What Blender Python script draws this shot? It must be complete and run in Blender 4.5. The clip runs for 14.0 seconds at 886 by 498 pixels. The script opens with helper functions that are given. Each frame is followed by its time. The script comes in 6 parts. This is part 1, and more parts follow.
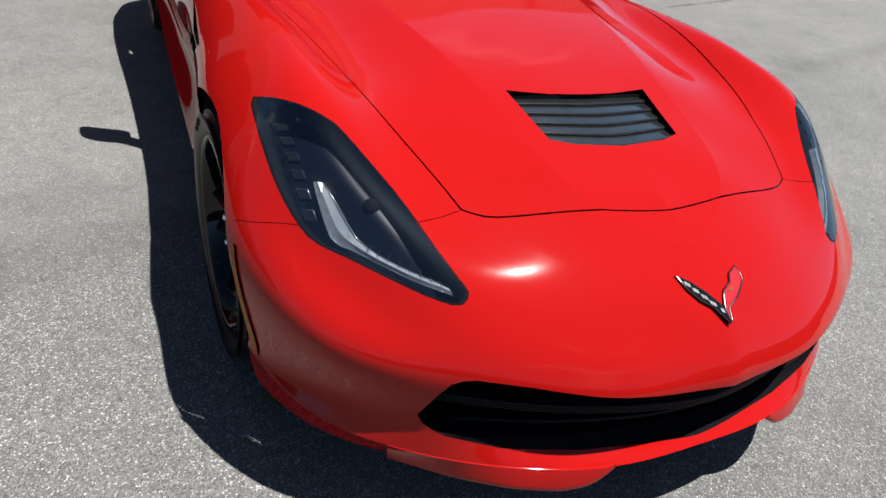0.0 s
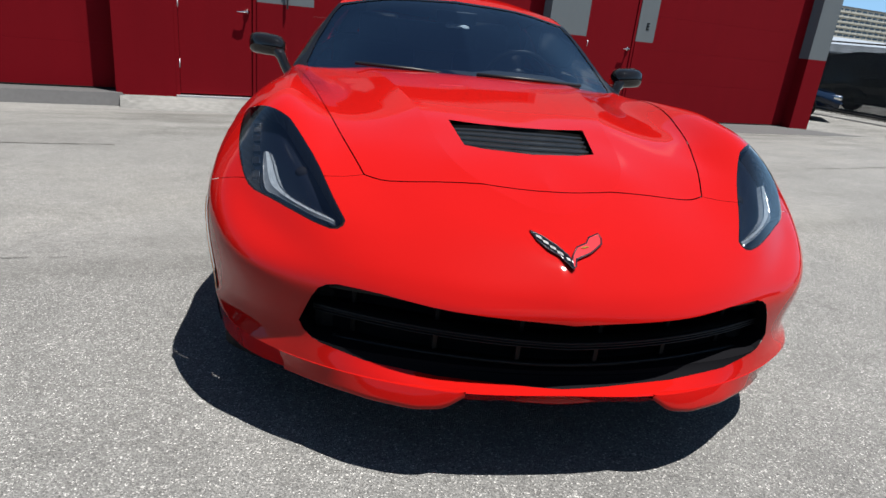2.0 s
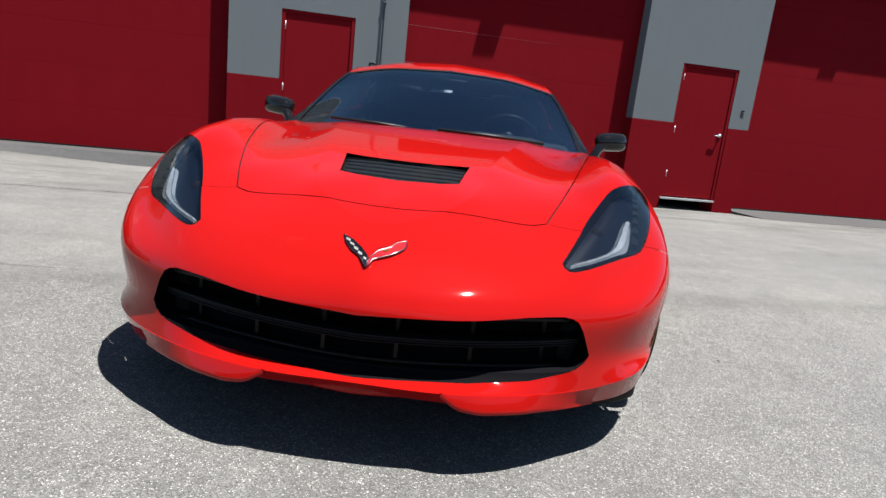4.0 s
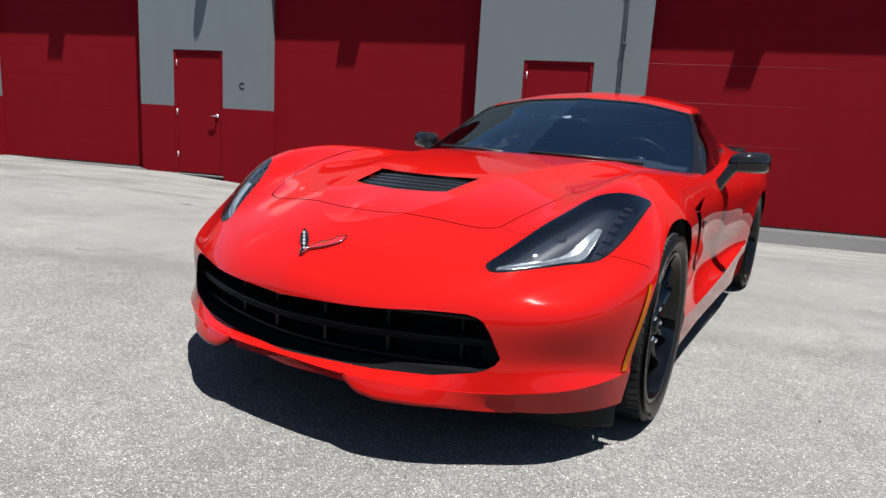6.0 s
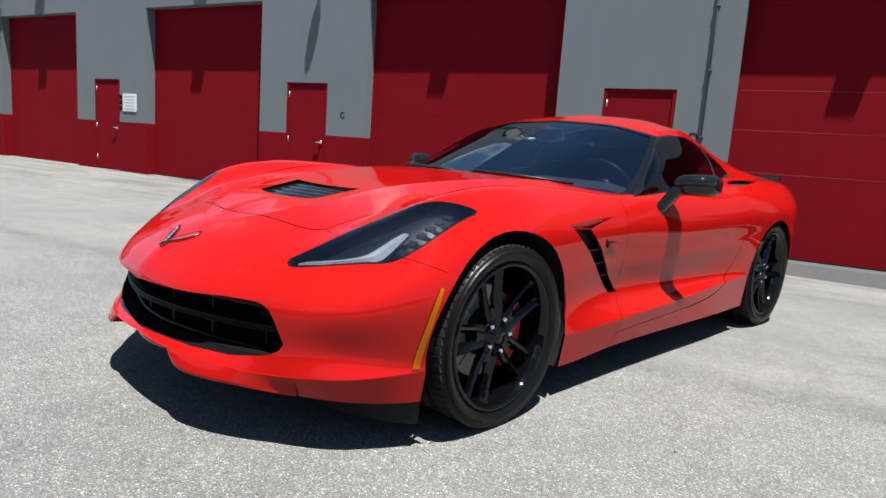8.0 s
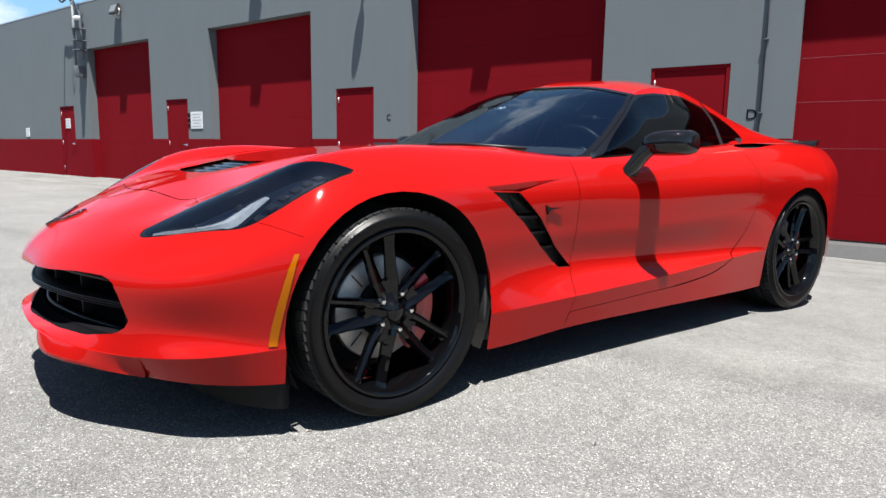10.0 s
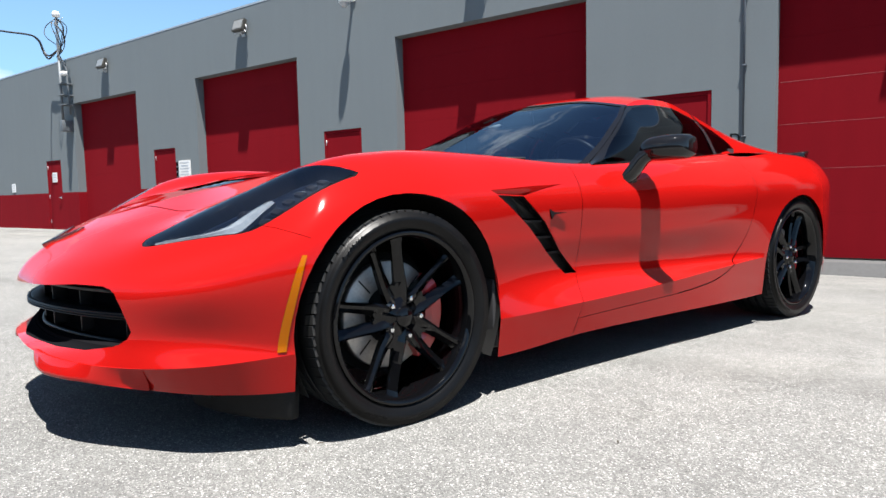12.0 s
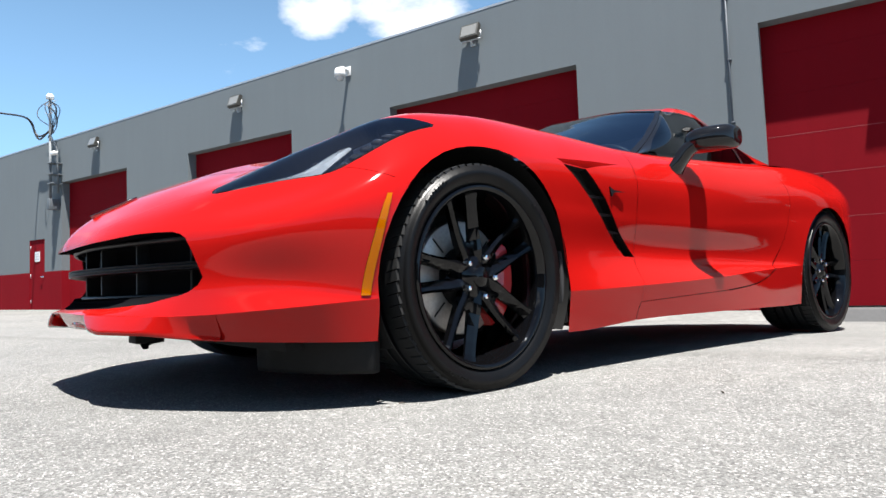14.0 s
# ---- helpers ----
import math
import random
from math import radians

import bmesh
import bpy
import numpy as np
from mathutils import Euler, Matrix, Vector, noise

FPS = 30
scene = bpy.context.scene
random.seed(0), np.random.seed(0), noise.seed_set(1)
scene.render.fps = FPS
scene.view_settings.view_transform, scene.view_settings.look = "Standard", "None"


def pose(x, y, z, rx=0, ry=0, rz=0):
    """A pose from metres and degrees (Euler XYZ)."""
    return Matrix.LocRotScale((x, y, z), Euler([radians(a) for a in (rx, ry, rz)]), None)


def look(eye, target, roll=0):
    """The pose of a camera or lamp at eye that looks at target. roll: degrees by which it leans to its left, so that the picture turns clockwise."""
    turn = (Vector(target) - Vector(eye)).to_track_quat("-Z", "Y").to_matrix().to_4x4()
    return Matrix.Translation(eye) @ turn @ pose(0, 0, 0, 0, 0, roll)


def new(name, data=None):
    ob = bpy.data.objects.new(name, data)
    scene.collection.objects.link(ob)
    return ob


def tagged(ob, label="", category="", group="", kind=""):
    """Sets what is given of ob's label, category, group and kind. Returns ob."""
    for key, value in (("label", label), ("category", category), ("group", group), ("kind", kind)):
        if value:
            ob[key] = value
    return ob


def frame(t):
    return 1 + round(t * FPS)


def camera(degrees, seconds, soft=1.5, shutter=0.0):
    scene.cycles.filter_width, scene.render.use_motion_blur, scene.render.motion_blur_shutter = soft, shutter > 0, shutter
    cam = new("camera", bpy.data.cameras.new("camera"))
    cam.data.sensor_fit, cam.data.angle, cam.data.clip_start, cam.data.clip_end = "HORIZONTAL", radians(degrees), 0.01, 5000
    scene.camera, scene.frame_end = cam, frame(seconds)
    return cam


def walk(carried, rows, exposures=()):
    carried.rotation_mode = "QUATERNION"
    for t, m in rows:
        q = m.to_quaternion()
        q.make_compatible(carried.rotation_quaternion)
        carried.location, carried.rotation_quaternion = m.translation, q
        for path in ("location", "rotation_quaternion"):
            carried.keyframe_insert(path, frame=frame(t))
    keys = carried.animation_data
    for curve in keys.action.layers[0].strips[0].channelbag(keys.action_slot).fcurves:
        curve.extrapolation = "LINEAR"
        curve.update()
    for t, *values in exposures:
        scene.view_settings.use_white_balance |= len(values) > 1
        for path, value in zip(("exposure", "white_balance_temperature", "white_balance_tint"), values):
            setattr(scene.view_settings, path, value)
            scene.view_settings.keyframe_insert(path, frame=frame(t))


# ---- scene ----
cam = camera(69.8, 14.0)
PATH = [
    (0, (-1.079, -2.793, 1.33), (-0.238, -1.376, 0.197), 11.5),
    (0.5, (-1.009, -2.988, 1.279), (-0.255, -1.468, 0.219), 10.2),
    (1, (-0.877, -3.133, 1.226), (-0.252, -1.501, 0.253), 8.8),
    (1.5, (-0.698, -3.306, 1.144), (-0.237, -1.538, 0.33), 7.6),
    (2, (-0.534, -3.508, 1.07), (-0.223, -1.651, 0.394), 6.0),
    (2.5, (-0.384, -3.665, 1.056), (-0.179, -1.754, 0.502), 5.0),
    (2.7, (-0.32, -3.704, 1.046), (-0.151, -1.779, 0.53), 4.9),
    (4.8, (0.707, -3.778, 0.96), (0.095, -1.925, 0.522), 3.7),
    (5, (0.805, -3.734, 0.952), (0.023, -1.947, 0.51), 2.3),
    (5.5, (1.069, -3.64, 0.963), (0.154, -1.909, 0.553), 2.6),
    (6, (1.334, -3.557, 0.95), (0.314, -1.878, 0.575), 3.4),
    (6.5, (1.581, -3.416, 0.953), (0.441, -1.814, 0.584), 3.4),
    (7, (1.798, -3.249, 0.958), (0.534, -1.74, 0.605), 2.9),
    (7.5, (2.011, -3.145, 0.952), (0.688, -1.68, 0.634), 2.9),
    (8, (2.228, -3.053, 0.951), (0.846, -1.641, 0.642), 4.1),
    (8.5, (2.388, -2.91, 0.951), (0.954, -1.557, 0.619), 4.5),
    (9, (2.474, -2.727, 0.945), (0.966, -1.454, 0.624), 3.3),
    (9.2, (2.481, -2.655, 0.928), (0.964, -1.391, 0.611), 3.1),
    (11.3, (2.49, -2.256, 0.676), (0.86, -1.125, 0.426), -3.1),
    (11.5, (2.487, -2.291, 0.685), (0.866, -1.142, 0.456), -3.1),
    (12, (2.441, -2.455, 0.68), (0.882, -1.212, 0.52), -1.2),
    (12.5, (2.364, -2.598, 0.61), (0.895, -1.246, 0.495), -0.4),
    (13, (2.288, -2.621, 0.481), (0.854, -1.228, 0.409), -1.5),
    (13.5, (2.225, -2.626, 0.377), (0.748, -1.278, 0.409), -2.3),
    (14, (2.2, -2.636, 0.304), (0.684, -1.336, 0.416), -2.1),
]
walk(cam, [(t, look(eye, target, roll)) for t, eye, target, roll in PATH], [(0, 1.06), (2.5, 1.23), (5.5, 1.43), (9, 1.53), (11.5, 1.82), (14, 1.90)])

# ---- world and sun ----
TO_SUN = Vector((0.246, -0.104, 1.0)).normalized()
world = bpy.data.worlds.new("world")
scene.world = world
world.use_nodes = True
wt = world.node_tree
sky = wt.nodes.new("ShaderNodeTexSky")
sky.sky_type = "NISHITA"
sky.sun_disc = False
sky.sun_elevation = math.asin(TO_SUN.z)
sky.sun_rotation = math.atan2(TO_SUN.x, TO_SUN.y)
sky.air_density, sky.dust_density, sky.ozone_density = 1.0, 1.5, 2.2
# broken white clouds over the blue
geo = wt.nodes.new("ShaderNodeTexCoord")
cmap = wt.nodes.new("ShaderNodeMapping")
cmap.inputs["Scale"].default_value = (1.0, 1.0, 2.2)
cn = wt.nodes.new("ShaderNodeTexNoise")
cn.inputs["Scale"].default_value, cn.inputs["Detail"].default_value, cn.inputs["Roughness"].default_value = 3.4, 9, 0.6
cr = wt.nodes.new("ShaderNodeValToRGB")
cr.color_ramp.elements[0].position, cr.color_ramp.elements[1].position = 0.62, 0.80
cmix = wt.nodes.new("ShaderNodeMixRGB")
cmix.inputs[2].default_value = (7.6, 7.8, 8.1, 1)
bg = wt.nodes["Background"]
bg.inputs[1].default_value = 0.05
wt.links.new(geo.outputs["Generated"], cmap.inputs[0])
wt.links.new(cmap.outputs[0], cn.inputs["Vector"])
# the last mass is out of view, added for its reflection in the hood
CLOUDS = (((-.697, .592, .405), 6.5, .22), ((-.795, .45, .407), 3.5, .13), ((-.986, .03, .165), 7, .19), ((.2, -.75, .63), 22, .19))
# larger masses of cloud stand in a few directions, the first three low over the roofs
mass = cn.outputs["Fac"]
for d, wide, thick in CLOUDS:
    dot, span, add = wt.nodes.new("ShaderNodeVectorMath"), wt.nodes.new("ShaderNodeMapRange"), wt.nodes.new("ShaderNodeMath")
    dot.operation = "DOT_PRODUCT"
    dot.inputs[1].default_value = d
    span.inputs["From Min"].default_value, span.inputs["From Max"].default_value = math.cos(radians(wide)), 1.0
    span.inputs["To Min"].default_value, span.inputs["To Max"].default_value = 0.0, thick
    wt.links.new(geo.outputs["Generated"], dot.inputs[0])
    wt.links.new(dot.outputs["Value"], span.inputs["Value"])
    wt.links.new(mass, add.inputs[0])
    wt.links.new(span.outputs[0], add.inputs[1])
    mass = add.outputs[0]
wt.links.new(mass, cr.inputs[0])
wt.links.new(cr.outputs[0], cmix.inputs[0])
# a humid coastal sky: deep blue overhead
humid = wt.nodes.new("ShaderNodeMixRGB")
humid.blend_type = "MULTIPLY"
humid.inputs[0].default_value, humid.inputs[2].default_value = 1.0, (0.225, 0.31, 0.43, 1)
wt.links.new(sky.outputs[0], humid.inputs[1])
# pale haze that thickens towards the horizon
height, low_sky, haze = wt.nodes.new("ShaderNodeSeparateXYZ"), wt.nodes.new("ShaderNodeMath"), wt.nodes.new("ShaderNodeMixRGB")
rest = wt.nodes.new("ShaderNodeMath")
rest.operation, low_sky.operation = "SUBTRACT", "POWER"
rest.use_clamp = True
rest.inputs[0].default_value, low_sky.inputs[1].default_value = 1.0, 2.1
haze.inputs[2].default_value = (3.3, 6.1, 9.4, 1)
wt.links.new(geo.outputs["Generated"], height.inputs[0])
wt.links.new(height.outputs["Z"], rest.inputs[1])
wt.links.new(rest.outputs[0], low_sky.inputs[0])
wt.links.new(low_sky.outputs[0], haze.inputs[0])
wt.links.new(humid.outputs[0], haze.inputs[1])
wt.links.new(haze.outputs[0], cmix.inputs[1])
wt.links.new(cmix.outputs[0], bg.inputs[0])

sun_data = bpy.data.lights.new("sun", "SUN")
sun_data.energy, sun_data.angle, sun_data.color = 5.0, radians(0.53), (1.0, 0.968, 0.925)
sun = new("sun", sun_data)
sun.matrix_world = look(TO_SUN * 40, (0, 0, 0))


# ---- materials ----
def nodes_of(name):
    m = bpy.data.materials.new(name)
    m.use_nodes = True
    return m, m.node_tree, m.node_tree.nodes["Principled BSDF"]


def plain(name, colour, rough=0.5, metal=0.0, coat=0.0, grain=0.0, scale=40.0, bump=0.0, spec=0.5):
    """A painted, plastic or metal surface with slight unevenness in tone and relief."""
    m, t, b = nodes_of(name)
    b.inputs["Base Color"].default_value = (*colour, 1)
    b.inputs["Roughness"].default_value, b.inputs["Metallic"].default_value = rough, metal
    b.inputs["Coat Weight"].default_value, b.inputs["Coat Roughness"].default_value = coat, 0.03
    b.inputs["Specular IOR Level"].default_value = spec
    if grain or bump:
        tc = t.nodes.new("ShaderNodeTexCoord")
        n1, n2 = t.nodes.new("ShaderNodeTexNoise"), t.nodes.new("ShaderNodeTexNoise")
        n1.inputs["Scale"].default_value, n1.inputs["Detail"].default_value = scale, 6
        n2.inputs["Scale"].default_value, n2.inputs["Detail"].default_value = scale / 14, 4
        for n in (n1, n2):
            t.links.new(tc.outputs["Object"], n.inputs["Vector"])
        add = t.nodes.new("ShaderNodeMath")
        t.links.new(n1.outputs["Fac"], add.inputs[0])
        t.links.new(n2.outputs["Fac"], add.inputs[1])
        rng = t.nodes.new("ShaderNodeMapRange")
        rng.inputs["From Min"].default_value, rng.inputs["From Max"].default_value = 0.6, 1.4
        rng.inputs["To Min"].default_value, rng.inputs["To Max"].default_value = 1 - grain, 1 + grain
        t.links.new(add.outputs[0], rng.inputs["Value"])
        hsv = t.nodes.new("ShaderNodeHueSaturation")
        hsv.inputs["Color"].default_value = (*colour, 1)
        t.links.new(rng.outputs[0], hsv.inputs["Value"])
        t.links.new(hsv.outputs[0], b.inputs["Base Color"])
        if bump:
            bp = t.nodes.new("ShaderNodeBump")
            bp.inputs["Strength"].default_value, bp.inputs["Distance"].default_value = 0.5, bump
            t.links.new(n1.outputs["Fac"], bp.inputs["Height"])
            t.links.new(bp.outputs[0], b.inputs["Normal"])
    return m


def thin_glass(name, tint, gloss=0.12, sheen=(0.95, 0.97, 1.0)):
    """A thin pane: light passes straight, tinted, and the surface mirrors more at grazing angles."""
    m, t, b = nodes_of(name)
    out = t.nodes["Material Output"]
    t.nodes.remove(b)
    tr, gl = t.nodes.new("ShaderNodeBsdfTransparent"), t.nodes.new("ShaderNodeBsdfPrincipled")
    mix, fr = t.nodes.new("ShaderNodeMixShader"), t.nodes.new("ShaderNodeFresnel")
    tr.inputs[0].default_value = (*tint, 1)
    gl.inputs["Base Color"].default_value = (*sheen, 1)
    gl.inputs["Metallic"].default_value, gl.inputs["Roughness"].default_value = 1.0, 0.0
    fr.inputs["IOR"].default_value = 1.5 + gloss
    t.links.new(fr.outputs[0], mix.inputs[0])
    t.links.new(tr.outputs[0], mix.inputs[1])
    t.links.new(gl.outputs[0], mix.inputs[2])
    t.links.new(mix.outputs[0], out.inputs["Surface"])
    return m


def asphalt():
    """Worn light-grey asphalt with pale chips of stone, tar lines, stains and fine relief."""
    m, t, b = nodes_of("asphalt")
    tc = t.nodes.new("ShaderNodeTexCoord")

    def noise_at(scale, detail=5, rough=0.6):
        n = t.nodes.new("ShaderNodeTexNoise")
        n.inputs["Scale"].default_value, n.inputs["Detail"].default_value, n.inputs["Roughness"].default_value = scale, detail, rough
        t.links.new(tc.outputs["Object"], n.inputs["Vector"])
        return n.outputs["Fac"]

    def ramp(value, stops):
        r = t.nodes.new("ShaderNodeValToRGB")
        r.color_ramp.elements[0].position, r.color_ramp.elements[0].color = stops[0][0], (*stops[0][1], 1)
        r.color_ramp.elements[1].position, r.color_ramp.elements[1].color = stops[-1][0], (*stops[-1][1], 1)
        for p, c in stops[1:-1]:
            r.color_ramp.elements.new(p).color = (*c, 1)
        t.links.new(value, r.inputs[0])
        return r.outputs[0]

    def mixed(kind, fac, a, c):
        x = t.nodes.new("ShaderNodeMixRGB")
        x.blend_type = kind
        if isinstance(fac, float):
            x.inputs[0].default_value = fac
        else:
            t.links.new(fac, x.inputs[0])
        for s, v in ((1, a), (2, c)):
            if isinstance(v, tuple):
                x.inputs[s].default_value = (*v, 1)
            else:
                t.links.new(v, x.inputs[s])
        return x.outputs[0]

    cells = t.nodes.new("ShaderNodeTexVoronoi")
    cells.inputs["Scale"].default_value = 265
    t.links.new(tc.outputs["Object"], cells.inputs["Vector"])
    sep = t.nodes.new("ShaderNodeSeparateColor")
    t.links.new(cells.outputs["Color"], sep.inputs[0])
    grains = ramp(sep.outputs[0], [(0.0, (0.090, 0.089, 0.086)), (0.30, (0.152, 0.151, 0.146)), (0.78, (0.207, 0.206, 0.198)), (0.93, (0.290, 0.288, 0.277)), (1.0, (0.56, 0.55, 0.525))])
    fine = ramp(noise_at(300, 6, 0.7), [(0.30, (0.45, 0.45, 0.45)), (0.46, (0.98, 0.98, 0.98)), (0.70, (1.3, 1.3, 1.28))])
    tone = ramp(noise_at(0.55, 6), [(0.3, (0.83, 0.83, 0.83)), (0.52, (1.0, 1.0, 1.0)), (0.75, (1.13, 1.12, 1.09))])
    streak = ramp(noise_at(5.0, 7, 0.7), [(0.3, (0.86, 0.86, 0.86)), (0.6, (1.04, 1.04, 1.04))])
    pitted = ramp(noise_at(26, 7, 0.72), [(0.34, (0.86, 0.86, 0.85)), (0.5, (1.0, 1.0, 1.0)), (0.66, (1.08, 1.08, 1.07))])
    # hairline cracks
    crack = t.nodes.new("ShaderNodeTexVoronoi")
    crack.feature = "DISTANCE_TO_EDGE"
    crack.inputs["Scale"].default_value = 0.34
    warp = t.nodes.new("ShaderNodeTexNoise")
    warp.inputs["Scale"].default_value, warp.inputs["Detail"].default_value = 1.4, 6
    t.links.new(tc.outputs["Object"], warp.inputs["Vector"])
    shift = mixed("ADD", 0.55, tc.outputs["Object"], warp.outputs["Color"])
    t.links.new(shift, crack.inputs["Vector"])
    line = ramp(crack.outputs["Distance"], [(0.0, (0.88, 0.88, 0.87)), (0.004, (1.0, 1.0, 1.0))])
    c = mixed("MULTIPLY", 1.0, grains, fine)
    # a paler, smoother lane along the building, and a stained strip before its doors
    place = t.nodes.new("ShaderNodeSeparateXYZ")
    t.links.new(tc.outputs["Object"], place.inputs[0])

    def across(lo, hi, scale, reach):
        """0 before lo and 1 past hi, across the yard, with a ragged edge."""
        a, n = t.nodes.new("ShaderNodeMath"), t.nodes.new("ShaderNodeMath")
        n.operation = "MULTIPLY_ADD"
        n.inputs[1].default_value, n.inputs[2].default_value = reach, -reach / 2
        t.links.new(noise_at(scale, 7, 0.65), n.inputs[0])
        t.links.new(place.outputs["Y"], a.inputs[0])
        t.links.new(n.outputs[0], a.inputs[1])
        r = t.nodes.new("ShaderNodeMapRange")
        r.interpolation_type = "SMOOTHSTEP"
        r.inputs["From Min"].default_value, r.inputs["From Max"].default_value = lo, hi
        t.links.new(a.outputs[0], r.inputs["Value"])
        return r.outputs[0]

    def scaled(value, k):
        x = t.nodes.new("ShaderNodeMath")
        x.operation = "MULTIPLY"
        x.inputs[1].default_value = k
        t.links.new(value, x.inputs[0])
        return x.outputs[0]

    stretch, smear = t.nodes.new("ShaderNodeMapping"), t.nodes.new("ShaderNodeTexNoise")
    stretch.inputs["Scale"].default_value = (0.5, 2.6, 1)
    smear.inputs["Scale"].default_value, smear.inputs["Detail"].default_value, smear.inputs["Roughness"].default_value = 1.0, 8, 0.62
    t.links.new(tc.outputs["Object"], stretch.inputs[0])
    t.links.new(stretch.outputs[0], smear.inputs["Vector"])
    worn = across(-0.62, -0.25, 1.1, 0.5)
    edge = mixed("MULTIPLY", 1.0, across(-0.72, -0.45, 2.2, 0.35), ramp(across(-0.50, -0.2, 2.2, 0.35), [(0.0, (1, 1, 1)), (1.0, (0, 0, 0))]))
    lane = mixed("MULTIPLY", 1.0, ramp(noise_at(150, 6, 0.7), [(0.3, (0.8, 0.8, 0.8)), (0.7, (1.2, 1.2, 1.2))]), (0.222, 0.221, 0.213))
    c = mixed("MIX", scaled(worn, 0.42), c, lane)
    c = mixed("MIX", scaled(edge, 0.30), c, (0.09, 0.088, 0.082))
    stained = ramp(smear.outputs["Fac"], [(0.30, (0.66, 0.65, 0.63)), (0.47, (0.93, 0.93, 0.92)), (0.60, (1.08, 1.08, 1.07)), (0.75, (0.98, 0.98, 0.97))])
    streaks = mixed("MIX", across(2.4, 3.6, 0.8, 0.9), (1.0, 1.0, 1.0), stained)
    faint = mixed("MIX", scaled(worn, 0.35), (1.0, 1.0, 1.0), stained)
    for layer in (streaks, faint, tone, streak, pitted, line):
        c = mixed("MULTIPLY", 1.0, c, layer)
    c = mixed("MULTIPLY", 1.0, c, (0.70, 0.70, 0.705))
    t.links.new(c, b.inputs["Base Color"])
    b.inputs["Roughness"].default_value = 0.82
    b.inputs["Specular IOR Level"].default_value = 0.35
    bp = t.nodes.new("ShaderNodeBump")
    bp.inputs["Strength"].default_value, bp.inputs["Distance"].default_value = 0.65, 0.004
    relief = mixed("ADD", 0.7, cells.outputs["Distance"], noise_at(70, 6))
    t.links.new(relief, bp.inputs["Height"])
    t.links.new(bp.outputs[0], b.inputs["Normal"])
    return m


def wall_paint(name, colour, grime):
    """Thick paint on rough stucco: roller texture, faint vertical runs, patches."""
    m, t, b = nodes_of(name)
    tc = t.nodes.new("ShaderNodeTexCoord")
    layers = []
    for scale, stretch, detail in ((0.7, (1, 1, 1), 5), (3.0, (2.2, 2.2, 0.25), 6), (55, (1, 1, 1), 7)):
        mp, n = t.nodes.new("ShaderNodeMapping"), t.nodes.new("ShaderNodeTexNoise")
        mp.inputs["Scale"].default_value = stretch
        n.inputs["Scale"].default_value, n.inputs["Detail"].default_value = scale, detail
        t.links.new(tc.outputs["Object"], mp.inputs[0])
        t.links.new(mp.outputs[0], n.inputs["Vector"])
        layers.append(n.outputs["Fac"])
    total = None
    for n in layers:
        if total is None:
            total = n
            continue
        a = t.nodes.new("ShaderNodeMath")
        t.links.new(total, a.inputs[0])
        t.links.new(n, a.inputs[1])
        total = a.outputs[0]
    r = t.nodes.new("ShaderNodeMapRange")
    r.inputs["From Min"].default_value, r.inputs["From Max"].default_value = 1.0, 2.0
    r.inputs["To Min"].default_value, r.inputs["To Max"].default_value = 1 - grime, 1 + grime
    t.links.new(total, r.inputs["Value"])
    hsv = t.nodes.new("ShaderNodeHueSaturation")
    hsv.inputs["Color"].default_value = (*colour, 1)
    t.links.new(r.outputs[0], hsv.inputs["Value"])
    t.links.new(hsv.outputs[0], b.inputs["Base Color"])
    b.inputs["Roughness"].default_value = 0.8
    b.inputs["Specular IOR Level"].default_value = 0.06
    bp = t.nodes.new("ShaderNodeBump")
    bp.inputs["Strength"].default_value, bp.inputs["Distance"].default_value = 0.25, 0.002
    t.links.new(layers[2], bp.inputs["Height"])
    t.links.new(bp.outputs[0], b.inputs["Normal"])
    return m


def car_paint():
    m, t, b = nodes_of("red_car_paint")
    b.inputs["Base Color"].default_value = (0.290, 0.0048, 0.0038, 1)
    b.inputs["Roughness"].default_value = 0.42
    b.inputs["Specular IOR Level"].default_value = 0.0
    b.inputs["Coat Weight"].default_value, b.inputs["Coat Roughness"].default_value = 1.0, 0.04
    b.inputs["Coat IOR"].default_value = 1.32
    tc, n, bp = t.nodes.new("ShaderNodeTexCoord"), t.nodes.new("ShaderNodeTexNoise"), t.nodes.new("ShaderNodeBump")
    n.inputs["Scale"].default_value, n.inputs["Detail"].default_value = 260, 2
    bp.inputs["Strength"].default_value, bp.inputs["Distance"].default_value = 0.03, 0.0004
    t.links.new(tc.outputs["Object"], n.inputs["Vector"])
    t.links.new(n.outputs["Fac"], bp.inputs["Height"])
    t.links.new(bp.outputs[0], b.inputs["Coat Normal"])
    return m


PAINT = car_paint()
ASPHALT = asphalt()
GREY_WALL = wall_paint("grey_wall_paint", (0.132, 0.150, 0.159), 0.04)
RED_WALL = wall_paint("red_wall_paint", (0.150, 0.0033, 0.0075), 0.09)
RED_DOOR = wall_paint("red_door_paint", (0.152, 0.0034, 0.0076), 0.08)
CONCRETE = plain("concrete", (0.09, 0.093, 0.091), 0.85, grain=0.22, scale=30, bump=0.003)
GLOSS_BLACK = plain("gloss_black_paint", (0.006, 0.006, 0.0065), 0.16, coat=0.9, spec=0.0)
SATIN_BLACK = plain("satin_black_plastic", (0.012, 0.012, 0.0125), 0.42, grain=0.2, scale=300, bump=0.0003, spec=0.3)
MATT_BLACK = plain("matt_black_plastic", (0.008, 0.008, 0.008), 0.75, grain=0.2, scale=120, spec=0.2)
DARK_GREY = plain("dark_grey_plastic", (0.03, 0.03, 0.032), 0.6, grain=0.15, scale=200, spec=0.3)
